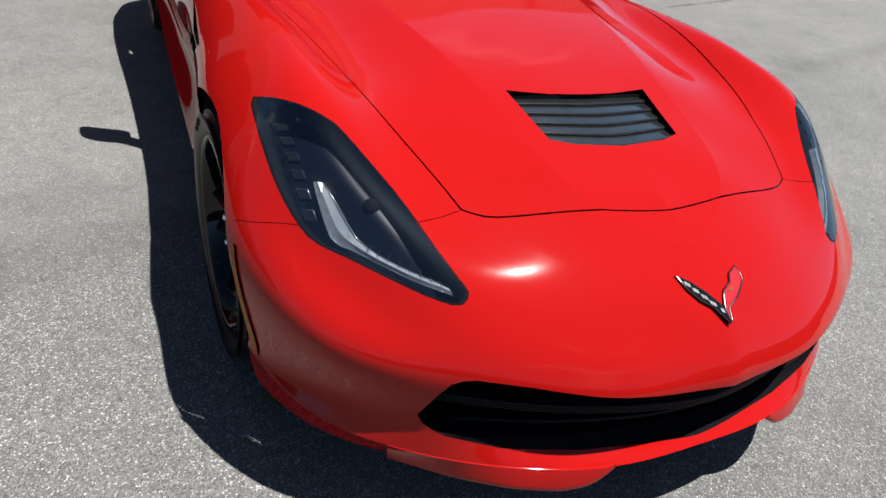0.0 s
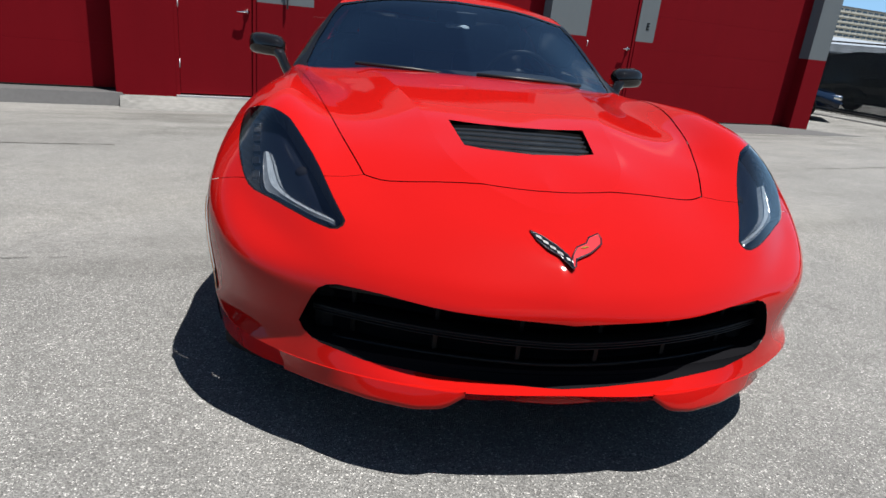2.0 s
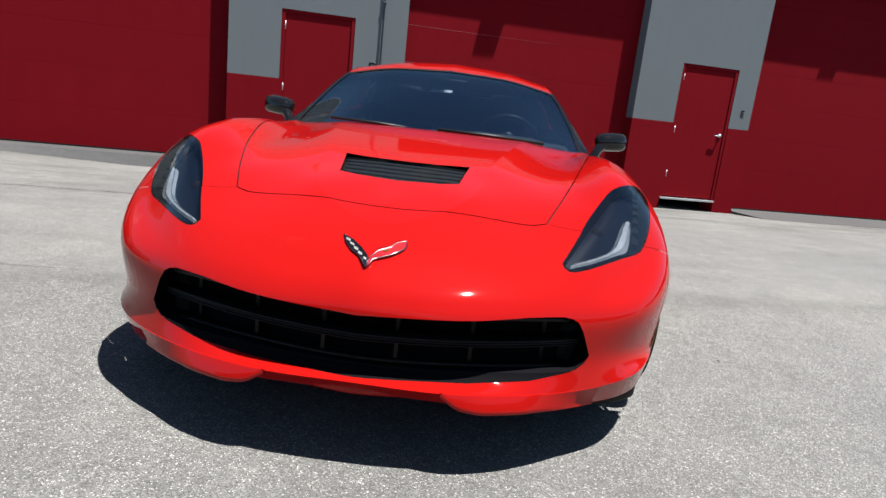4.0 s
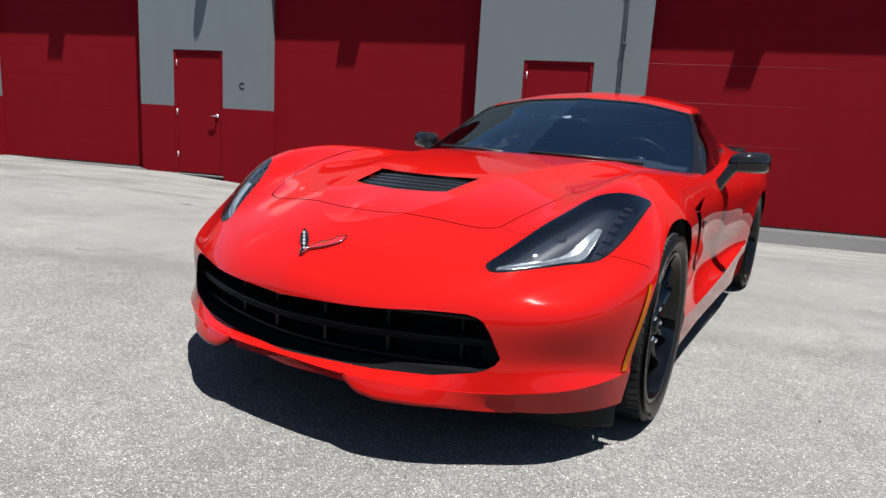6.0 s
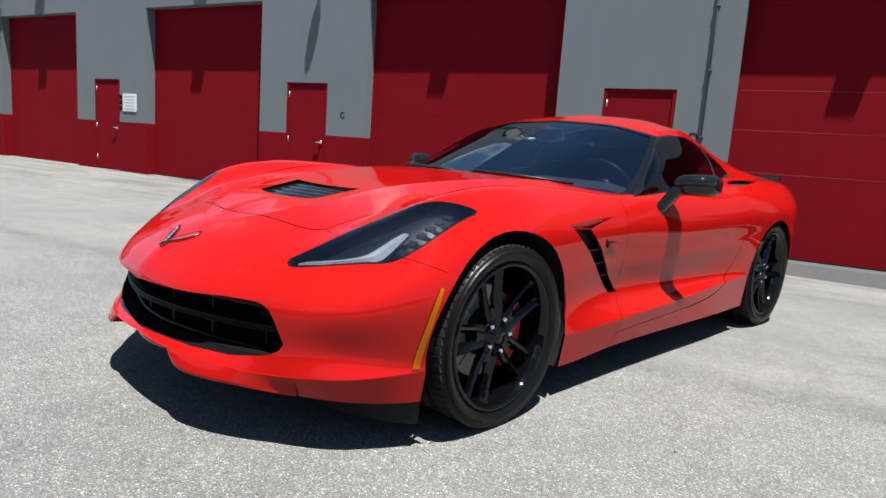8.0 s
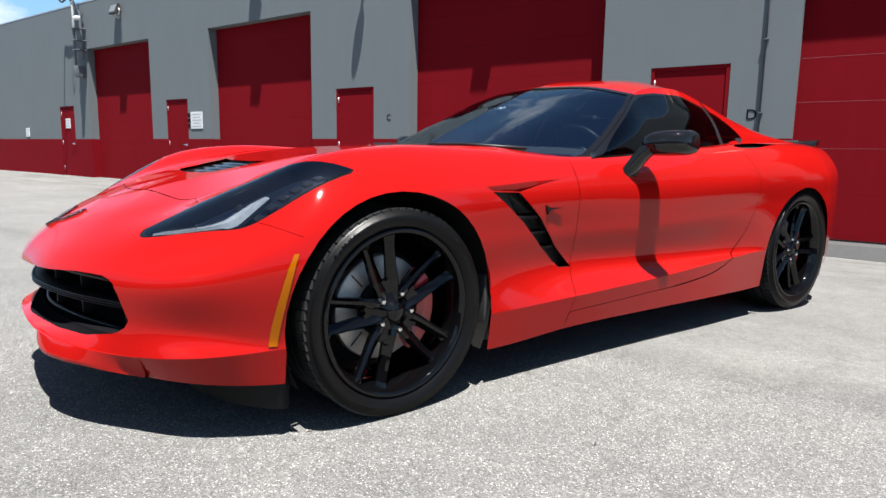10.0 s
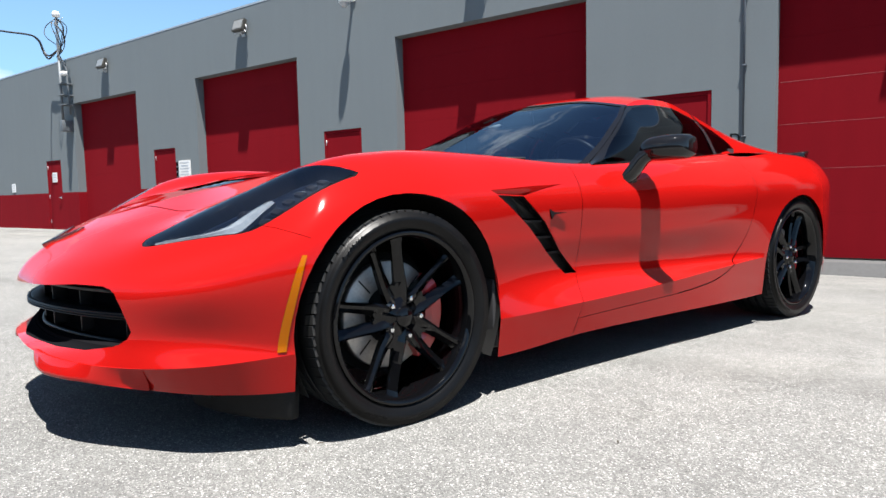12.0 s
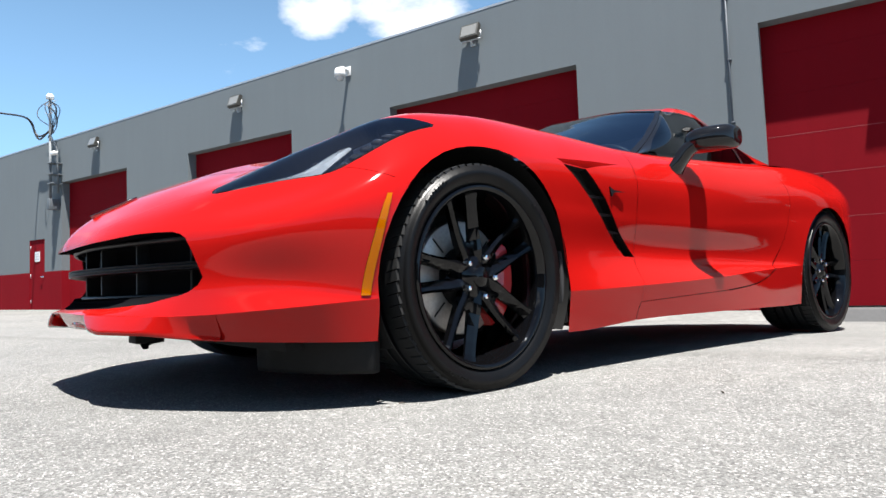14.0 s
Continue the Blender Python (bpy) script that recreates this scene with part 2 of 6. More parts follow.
GLOSS_GREY = plain("gloss_grey_plastic", (0.02, 0.021, 0.023), 0.15, coat=0.6)
LAMP_BLACK = plain("dark_blue_grey_lamp_plastic", (0.0025, 0.004, 0.008), 0.35, spec=0.06)
LAMP_MATT = plain("matt_black_lamp_plastic", (0.003, 0.003, 0.004), 0.8, spec=0.08)
GRILLE_BLACK = plain("grille_black_plastic", (0.004, 0.004, 0.0045), 0.45, spec=0.2)
CARBON = plain("black_vent_plastic", (0.014, 0.0145, 0.015), 0.16, coat=0.9, grain=0.35, scale=420, bump=0.0003, spec=0.2)
RUBBER = plain("dressed_tyre_rubber", (0.0030, 0.0030, 0.0032), 0.36, grain=0.3, scale=240, bump=0.0007, spec=0.18)
TREAD = plain("worn_tread_rubber", (0.022, 0.022, 0.022), 0.42, grain=0.3, scale=90, bump=0.0006, spec=0.3)
WHEEL_BLACK = plain("gloss_black_wheel", (0.0016, 0.0016, 0.0019), 0.09, coat=0.7, spec=0.0)
STEEL = plain("brushed_steel", (0.44, 0.41, 0.38), 0.5, metal=0.8, grain=0.2, scale=120)
CHROME = plain("chrome", (0.8, 0.8, 0.8), 0.08, metal=1.0)
RED_CALIPER = plain("red_caliper_paint", (0.38, 0.007, 0.010), 0.3, coat=0.6)
AMBER = plain("amber_lens", (0.30, 0.08, 0.0), 0.2, coat=0.35, spec=0.0)
LENS = thin_glass("clear_lens", (0.80, 0.83, 0.88), 0.42)
TINTED = thin_glass("tinted_glass", (0.43, 0.49, 0.54), 1.2, (0.78, 0.9, 1.0))
DARK_TINT = thin_glass("dark_tinted_glass", (0.11, 0.12, 0.125), -0.04)
WHITE_STRIP = plain("frosted_white_light_guide", (0.17, 0.19, 0.21), 0.16, coat=1.0, grain=0.35, scale=70, bump=0.001)
GALVANISED = plain("galvanised_metal", (0.42, 0.43, 0.44), 0.45, metal=0.6, grain=0.15, scale=60)
WHITE_PLASTIC = plain("white_plastic", (0.62, 0.62, 0.61), 0.4, grain=0.05)
CABLE = plain("black_cable", (0.02, 0.02, 0.022), 0.55)
LEATHER = plain("dark_grey_leather", (0.034, 0.034, 0.037), 0.5, grain=0.2, scale=150, bump=0.0008)
FRAME_GREY = plain("grey_frame_paint", (0.095, 0.108, 0.118), 0.6, grain=0.1)
INK = plain("dark_ink", (0.006, 0.006, 0.007), 0.8, spec=0.0)


# ---- mesh helpers ----
def part(name, bm, material, parent=None, label="", smooth=True):
    """Links a bmesh as one mesh object, under a thing or a part."""
    me = bpy.data.meshes.new(name)
    bm.to_mesh(me)
    bm.free()
    for f in me.polygons:
        f.use_smooth = smooth
    me.materials.append(material)
    ob = new(name, me)
    if parent:
        ob.parent = parent
    return tagged(ob, label)


def empty(name, at=None, label="", category="", group="", kind=""):
    ob = new(name)
    ob.empty_display_size = 0.1
    if at is not None:
        ob.matrix_world = at
    return tagged(ob, label, category, group, kind)


def box(bm, lo, hi, m=None, bevel=0.0):
    """A box between two corners, with its edges rounded by a bevel."""
    vs = [bm.verts.new((x, y, z)) for x in (lo[0], hi[0]) for y in (lo[1], hi[1]) for z in (lo[2], hi[2])]
    fs = [bm.faces.new([vs[i] for i in q]) for q in ((0, 1, 3, 2), (4, 6, 7, 5), (0, 4, 5, 1), (2, 3, 7, 6), (0, 2, 6, 4), (1, 5, 7, 3))]
    if bevel:
        es = list({e for f in fs for e in f.edges})
        made = bmesh.ops.bevel(bm, geom=es, offset=bevel, segments=2, affect="EDGES", profile=0.6)
        vs = list({v for f in made["faces"] for v in f.verts} | {v for v in vs if v.is_valid})
    if m is not None:
        bmesh.ops.transform(bm, matrix=m, verts=[v for v in vs if v.is_valid])
    return bm


def lathe(bm, profile, steps, m=None, closed=False):
    """Turns a profile of (radius, height along the axis) about the x axis."""
    rings = []
    for i in range(steps):
        a = 2 * math.pi * i / steps
        rings.append([bm.verts.new((h, r * math.cos(a), r * math.sin(a))) for r, h in profile])
    n = len(profile)
    made = [v for r in rings for v in r]
    for i in range(steps):
        a, b = rings[i], rings[(i + 1) % steps]
        for j in range(n if closed else n - 1):
            bm.faces.new((a[j], b[j], b[(j + 1) % n], a[(j + 1) % n]))
    if m is not None:
        bmesh.ops.transform(bm, matrix=m, verts=made)
    return made


def prism(bm, outline, lo, hi, m=None):
    """A flat outline in x and z, made thick along y."""
    a = [bm.verts.new((x, lo, z)) for x, z in outline]
    b = [bm.verts.new((x, hi, z)) for x, z in outline]
    n = len(outline)
    bm.faces.new(a)
    bm.faces.new(b[::-1])
    for i in range(n):
        bm.faces.new((a[i], b[i], b[(i + 1) % n], a[(i + 1) % n]))
    if m is not None:
        bmesh.ops.transform(bm, matrix=m, verts=a + b)
    return a + b


def tube(bm, points, radius, sides=8, close=True):
    """A round bar along points; radius a number or one a point."""
    pts = [Vector(p) for p in points]
    rad = radius if isinstance(radius, (list, tuple)) else [radius] * len(pts)
    rings, side = [], None
    for i, p in enumerate(pts):
        d = (pts[min(i + 1, len(pts) - 1)] - pts[max(i - 1, 0)]).normalized()
        if side is None:
            side = d.orthogonal().normalized()
        side = (side - d * side.dot(d)).normalized()
        up = d.cross(side)
        rings.append([bm.verts.new(p + rad[i] * (math.cos(a) * side + math.sin(a) * up)) for a in (2 * math.pi * k / sides for k in range(sides))])
    for a, b in zip(rings, rings[1:]):
        for k in range(sides):
            bm.faces.new((a[k], a[(k + 1) % sides], b[(k + 1) % sides], b[k]))
    if close:
        bm.faces.new(rings[0][::-1])
        bm.faces.new(rings[-1])
    return bm


def curve_through(points, steps):
    """Points on a smooth curve through the given ones."""
    p = np.array(points, float)
    h = np.linalg.norm(np.diff(p, axis=0), axis=1) ** 0.5
    s = np.r_[0, np.cumsum(h)]
    m = slopes(p, s)
    return [tuple(hermite(p, m, s, q)) for q in np.linspace(0, s[-1], steps)]


def slopes(p, s):
    d = np.diff(p, axis=0) / np.diff(s)[:, None]
    m = np.empty_like(p)
    m[0], m[-1] = d[0], d[-1]
    h = np.diff(s)[:, None]
    m[1:-1] = (d[:-1] * h[1:] + d[1:] * h[:-1]) / (h[1:] + h[:-1])
    return m


def hermite(p, m, s, q):
    i = int(np.clip(np.searchsorted(s, q, side="right") - 1, 0, len(s) - 2))
    h = s[i + 1] - s[i]
    f = (q - s[i]) / h
    return (2 * f**3 - 3 * f**2 + 1) * p[i] + (f**3 - 2 * f**2 + f) * h * m[i] + (3 * f**2 - 2 * f**3) * p[i + 1] + (f**3 - f**2) * h * m[i + 1]


# ---- the yard and the building ----
# The building stands turned against the car: its own axes are x along the front wall and y into it.
SITE = Matrix.Rotation(radians(16.6), 4, "Z")
WALL_Y, RECESS, BAND, LINTEL, PARAPET = 5.497, 0.21, 1.05, 3.40, 4.575
BAYS = ((-16.25, -13.19), (-10.82, -7.60), (-5.21, -1.82), (0.54, 4.15), (6.22, 10.08))
DOORS = ((-18.01, -17.15), (-12.56, -11.69), (-6.95, -6.02), (-1.15, -0.175), (4.86, 5.85))
WEST, EAST = -34.0, 10.60


def apron(x):
    """How far the yard lies below the car's ground along the wall."""
    return float(np.interp(x, (-30, -20, -13, -7, -5, -3, 0, 2, 12), (0.06, 0.04, -0.01, -0.065, -0.20, -0.285, -0.285, -0.31, -0.34)))


def eased(lo, hi, v):
    """Goes smoothly from 0 at lo to 1 at hi."""
    f = min(max((v - lo) / (hi - lo), 0), 1)
    return f * f * (3 - 2 * f)


def ground_z(x, y):
    s = min(max((y + 1.5) / (WALL_Y + 1.5), 0), 1)
    # a slight rise before the car's nose and a shallow dip beside it
    rise = 0.018 * eased(-1.6, -2.5, y)
    dip = 0.040 * eased(-0.9, 0.0, y) * eased(0.5, -0.7, x) * eased(4.0, 1.5, y)
    return apron(x) * s * s + rise - dip


def yard():
    bm = bmesh.new()
    xs = [-900, -300, -120, -60] + [-34 + 0.5 * i for i in range(0, 132)] + [60, 120, 300, 900]
    ys = [-900, -300, -100, -40, -20, -10, -5, -4] + [-3.5 + 0.25 * i for i in range(0, 22)] + [2.0 + 0.5 * i for i in range(0, 10)] + [8, 12, 20, 40, 100, 300, 900]
    grid = [[bm.verts.new((x, y, ground_z(x, y))) for y in ys] for x in xs]
    for a, b in zip(grid, grid[1:]):
        for j in range(len(ys) - 1):
            bm.faces.new((a[j], b[j], b[j + 1], a[j + 1]))
    ob = part("ground", bm, ASPHALT)
    ob.matrix_world = SITE
    return tagged(ob, "worn light grey asphalt yard with pale stone chips", "ground", kind="structure")


yard()


def at_site(ob):
    ob.matrix_world = SITE @ ob.matrix_world
    return ob


def slab(name, lo, hi, material, label, category, kind="structure", bevel=0.0):
    bm = bmesh.new()
    box(bm, lo, hi, bevel=bevel)
    return tagged(at_site(part(name, bm, material, smooth=False)), label, category, kind=kind)


# the front wall: piers between the bays, lintels over them, and doorways cut through the piers
cuts = sorted([(a, b, LINTEL, "bay") for a, b in BAYS] + [(a, b, 1.955, "door") for a, b in DOORS])
WALL_D = 0.35


def roof_rise(x):
    """The roof edge climbs a little towards the east."""
    return 0.0037 * (x + 13)


def front_wall():
    grey = bmesh.new()
    x = WEST
    for a, b, top, what in cuts + [(EAST, EAST, 0, "end")]:
        if a > x:
            box(grey, (x, WALL_Y, BAND), (a, WALL_Y + WALL_D, LINTEL))
            red = bmesh.new()
            box(red, (x, WALL_Y - 0.002, -0.6), (a, WALL_Y + WALL_D, BAND))
            tagged(at_site(part("wall_base", red, RED_WALL, smooth=False)), "dark red painted lower band of the warehouse wall", "wall", kind="structure")
        if what == "door":
            box(grey, (a, WALL_Y, top), (b, WALL_Y + WALL_D, LINTEL))
        x = b
    box(grey, (WEST, WALL_Y, LINTEL), (EAST, WALL_Y + WALL_D, PARAPET))
    for v in grey.verts:
        if v.co.z > PARAPET - 0.01:
            v.co.z += roof_rise(v.co.x)
    w = tagged(at_site(part("wall_front", grey, GREY_WALL, smooth=False)), "grey painted stucco warehouse wall with bay openings", "wall", kind="structure")
    return w


front_wall()
slab("wall_east", (EAST - 0.35, WALL_Y + WALL_D, -0.6), (EAST, WALL_Y + 14, PARAPET), GREY_WALL, "grey painted side wall of the warehouse", "wall")
slab("wall_west", (WEST, WALL_Y + WALL_D, -0.6), (WEST + 0.35, WALL_Y + 14, PARAPET), GREY_WALL, "grey painted far side wall of the warehouse", "wall")
slab("wall_rear", (WEST, WALL_Y + 14, -0.6), (EAST, WALL_Y + 14.35, PARAPET), GREY_WALL, "grey painted rear wall of the warehouse", "wall")
slab("ceiling", (WEST + 0.35, WALL_Y + WALL_D, PARAPET - 0.5), (EAST - 0.35, WALL_Y + 14, PARAPET - 0.35), CONCRETE, "flat grey warehouse roof slab", "roof")
coping = slab("trim", (WEST, WALL_Y - 0.004, PARAPET), (EAST + 0.02, WALL_Y + WALL_D + 0.02, PARAPET + 0.035), GALVANISED, "thin metal coping along the roof edge", "coping")
for v in coping.data.vertices:
    v.co.z += roof_rise(v.co.x) + 0.001


# paler red that paints the sunlit edges of the door sections
LIT_LIP = plain("lit_door_lip", (0.25, 0.055, 0.06), 0.6, grain=0.3, scale=25)


def bay_foot(a):
    """The height of the floor behind a bay."""
    return -0.255 if a > 5 else -0.13 if a > -3 else -0.115 if a > -6 else -0.03


def bay_door(a, b, lines):
    """A closed overhead door of flat sections, set back in its opening."""
    y = WALL_Y + RECESS
    foot = bay_foot(a)
    door = empty("bay_door", SITE, "closed dark red sectional overhead door", "garage door", "bay doors")
    joints = [foot, 0.41, 0.938, 1.478, 1.985, 2.50, 3.02, LINTEL + 0.1]
    for z0, z1 in zip(joints, joints[1:]):
        bm = bmesh.new()
        box(bm, (a - 0.05, y, z0 + 0.0007), (b + 0.05, y + 0.05, z1 - 0.0007))
        part("panel", bm, RED_DOOR, door, smooth=False)
    # pale flush strips where the sections meet, with the sun's highlight put into their colour
    for z, reach in zip(joints[2:5], lines):
        bm = bmesh.new()
        for k in range(14):
            f0, f1 = k / 14, (k + 1) / 14
            h = 0.0026 * (1 - 0.75 * f1)
            box(bm, (a + 0.02 + reach * f0, y - 0.0008, z - h), (a + 0.02 + reach * f1, y + 0.002, z + h))
        part("lit_lip", bm, LIT_LIP, door, "pale strip painted as the sunlit edge of a door section", smooth=False)
    # flat black strip that paints the dark gap under the door
    bm = bmesh.new()
    box(bm, (a, y - 0.006, foot - 0.004), (b, y + 0.03, foot + 0.014))
    part("foot_gap", bm, MATT_BLACK, door, "black strip standing in for the dark gap under the door", smooth=False)
    return door


GREY_STEP = plain("grey_step_paint", (0.050, 0.050, 0.051), 0.8, grain=0.15, scale=20, bump=0.002)


def door_ramp(a, b, top, low, deep, flare):
    """A grey concrete threshold that slopes from a bay down to the yard, flared past its east jamb."""
    bm = bmesh.new()
    rows = []
    for i in range(9):
        f = i / 8
        x, xo = a + (b - 0.002 - a) * f, a + (b + flare - a) * f
        y1 = WALL_Y - deep * (0.9 + 0.1 * math.sin(math.pi * f))
        rows.append([bm.verts.new(q) for q in ((x, WALL_Y + RECESS + 0.1, top), (x, WALL_Y - 0.006, top - 0.004), (x + (xo - x) * 0.3, WALL_Y - 0.03, top - 0.012), (xo, y1, ground_z(xo, y1) + 0.004), (xo, y1 - 0.02, low), (x, WALL_Y + RECESS + 0.1, low))])
    for p, q in zip(rows, rows[1:]):
        for j in range(5):
            bm.faces.new((p[j], q[j], q[j + 1], p[j + 1]))
    bm.faces.new(rows[0]), bm.faces.new(rows[-1][::-1])
    bmesh.ops.recalc_face_normals(bm, faces=bm.faces)
    tagged(at_site(part("doorstep", bm, GREY_STEP, smooth=False)), "grey concrete threshold sloping from the overhead door", "threshold", kind="structure")


for k, (a, b) in enumerate(BAYS):
    bay_door(a, b, (2.2, 2.05, 2.35) if 0 < a < 1 else ())
    top = bay_foot(a)
    low = min(apron(a), apron(b)) - 0.1
    door_ramp(a + 0.002, b, top - 0.006, low, *((0.85, 1.1) if a > 5 else (0.12, 0.24)))


def door_pad(a, b, deep, top):
    """A pale concrete ramp that rises to a doorway's sill."""
    bm = bmesh.new()
    rows = []
    n = 10
    for i in range(n + 1):
        x = a + (b - a) * i / n
        edge = deep * (0.75 + 0.25 * math.sin(math.pi * i / n)) if 0 < i < n else deep * 0.55
        y1 = WALL_Y - edge
        rows.append([bm.verts.new(q) for q in ((x, WALL_Y + 0.002, top), (x, WALL_Y - 0.25 * edge, top - 0.008), (x, y1, ground_z(x, y1) + 0.006), (x, y1 - 0.03, ground_z(x, y1) - 0.02), (x, WALL_Y + 0.002, -0.5))])
    for p, q in zip(rows, rows[1:]):
        for j in range(4):
            bm.faces.new((p[j], q[j], q[j + 1], p[j + 1]))
    bm.faces.new(rows[0]), bm.faces.new(rows[-1][::-1])
    bmesh.ops.recalc_face_normals(bm, faces=bm.faces)
    tagged(at_site(part("pavement", bm, PALE_CONCRETE, smooth=False)), "pale worn concrete ramp before the entry door", "ramp", kind="structure")


PALE_CONCRETE = plain("pale_concrete", (0.125, 0.125, 0.119), 0.9, grain=0.35, scale=14, bump=0.003)
door_pad(-1.78, 0.52, 0.55, -0.152)


def ground_crack(points, width, seed):
    """An open joint in the asphalt: a dark ragged line that thins out and breaks."""
    rnd = random.Random(seed)
    bm = bmesh.new()
    line = curve_through([(x, y, 0) for x, y in points], 70)
    rows = []
    for i, p in enumerate(line):
        w = max(width * (0.55 + 0.9 * noise.noise((i * 0.21, seed, 0)) + rnd.uniform(-0.15, 0.15)), 0.0008)
        x, y = p[0], p[1] + 0.02 * noise.noise((i * 0.13, 7.0 + seed, 0)) + rnd.uniform(-0.004, 0.004)
        rows.append([bm.verts.new((x, y - w, ground_z(x, y - w) + 0.0035)), bm.verts.new((x, y + w, ground_z(x, y + w) + 0.0035))])
    for p, q in zip(rows, rows[1:]):
        bm.faces.new((p[0], q[0], q[1], p[1]))
    tagged(at_site(part("ground_crack", bm, JOINT, smooth=False)), "dark open joint in the worn asphalt", "crack", kind="structure")


JOINT = plain("dirty_joint", (0.035, 0.033, 0.03), 0.9, grain=0.4, scale=60)
for i, (pts, w) in enumerate((([(-4.6, 2.52), (-3.4, 2.46), (-2.4, 2.43), (-1.75, 2.40)], 0.013), ([(4.9, 1.28), (6.2, 1.33), (7.6, 1.46), (9.6, 1.5)], 0.011), ([(8.1, 3.5), (8.5, 3.62), (8.62, 3.78), (9.0, 3.8)], 0.014), ([(9.4, 4.1), (9.75, 3.95), (10.3, 3.6)], 0.03), ([(1.2, -0.58), (1.5, -0.57), (1.8, -0.57)], 0.002), ([(-3.5, -0.20), (-2.9, -0.22), (-2.3, -0.22), (-1.85, -0.27)], 0.004))):
    ground_crack(pts, w, i + 1)


def person_door(a, b, hinge_left):
    """A flush steel door in a red frame, with a lever handle and hinges."""
    foot = -0.13 if a > -3 else -0.06 if a > -8 else -0.01
    top, y = 1.955, WALL_Y
    door = empty("door", SITE, "closed dark red flush steel door with lever handle", "door", "entry doors")
    bm = bmesh.new()
    box(bm, (a, y + 0.008, foot), (a + 0.05, y + 0.16, top), bevel=0.003)
    box(bm, (b - 0.05, y + 0.008, foot), (b, y + 0.16, top), bevel=0.003)
    box(bm, (a + 0.05, y + 0.008, top - 0.05), (b - 0.05, y + 0.16, top), bevel=0.003)
    part("door_frame", bm, RED_WALL, door, smooth=False)
    bm = bmesh.new()
    box(bm, (a + 0.054, y + 0.022, foot + 0.02), (b - 0.054, y + 0.07, top - 0.054), bevel=0.003)
    part("door_leaf", bm, RED_DOOR, door, smooth=False)
    side = b - 0.12 if hinge_left else a + 0.12
    d = -1 if hinge_left else 1
    bm = bmesh.new()
    lathe(bm, [(0.0, 0.0), (0.034, 0.0), (0.034, 0.012), (0.014, 0.018), (0.012, 0.05), (0.0, 0.05)], 16, Matrix.Translation((side, y + 0.020, 0.92)) @ Matrix.Rotation(radians(-90), 4, "Z"))
    tube(bm, [(side, y - 0.023, 0.92), (side + d * 0.04, y - 0.027, 0.92), (side + d * 0.12, y - 0.023, 0.915)], [0.011, 0.01, 0.008])
    part("door_handle", bm, CHROME, door, "bright steel lever handle")
    for z in (0.25, 0.95, 1.75):
        bm = bmesh.new()
        hx = a + 0.052 if hinge_left else b - 0.052
        tube(bm, [(hx, y + 0.015, z - 0.05), (hx, y + 0.015, z + 0.05)], 0.009, 8)
        part("hinge", bm, GALVANISED, door)
    bm = bmesh.new()
    box(bm, (a + 0.002, y - 0.03, foot - 0.03), (b - 0.002, y + 0.2, foot - 0.001), bevel=0.004)
    part("threshold", bm, CONCRETE if a < -3 else GALVANISED, door, smooth=False)


for a, b in DOORS:
    person_door(a, b, True)


def letter(text, x, z, size):
    c = bpy.data.curves.new("unit_letter", "FONT")
    c.body, c.size, c.extrude, c.align_x, c.align_y = text, size, 0.0015, "CENTER", "CENTER"
    ob = new("unit_letter", c)
    ob.matrix_world = SITE @ Matrix.Translation((x, WALL_Y - 0.0025, z)) @ Matrix.Rotation(radians(90), 4, "X")
    c.materials.append(INK)
    tagged(ob, "small dark unit letter " + text + " on the grey wall", "sign", "unit letters")


letter("C", -5.67, 1.41, 0.145)
letter("D", 0.10, 1.33, 0.175)
letter("E", 6.05, 1.29, 0.15)


def flood_light(x, z=4.12):
    """A square flood lamp on a bracket, tipped down."""
    f = empty("flood_light", SITE @ Matrix.Translation((x, WALL_Y, z)), "grey metal flood light on a wall bracket", "flood light", "wall flood lights")
    bm = bmesh.new()
    tube(bm, [(0, 0, -0.13), (0, -0.07, -0.13), (0, -0.10, -0.09)], 0.018, 8)
    box(bm, (-0.05, -0.03, -0.17), (0.05, 0.0, -0.05), bevel=0.006)
    part("bracket", bm, GALVANISED, f)
    tilt = Matrix.Translation((0, -0.088, 0.02)) @ Matrix.Rotation(radians(-20), 4, "X")
    bm = bmesh.new()
    prism(bm, [(-0.16, -0.12), (0.16, -0.12), (0.16, 0.12), (-0.16, 0.12)], -0.07, 0.0, tilt)
    prism(bm, [(-0.10, -0.07), (0.10, -0.07), (0.10, 0.07), (-0.10, 0.07)], 0.0, 0.07, tilt)
    part("lamp_housing", bm, plain("weathered_lamp_housing", (0.05, 0.048, 0.042), 0.5, metal=0.3, grain=0.2), f, smooth=False)
    bm = bmesh.new()
    prism(bm, [(-0.135, -0.095), (0.135, -0.095), (0.135, 0.095), (-0.135, 0.095)], -0.076, -0.0715, tilt)
    part("lamp_glass", bm, plain("lamp_glass", (0.16, 0.16, 0.15), 0.1, coat=1), f, smooth=False)
    bm = bmesh.new()
    for s in (-1, 1):
        tube(bm, [(s * 0.17, -0.08, -0.10), (s * 0.175, -0.09, 0.03)], 0.012, 6)
    tube(bm, [(-0.17, -0.10, -0.10), (0.17, -0.10, -0.10)], 0.012, 6)
    part("yoke", bm, GALVANISED, f)


for x, z in ((-22.4, 4.16), (-14.45, 4.16), (-9.09, 4.18), (-3.49, 4.23), (2.2, 4.12), (8.1, 4.45)):
    flood_light(x, z)


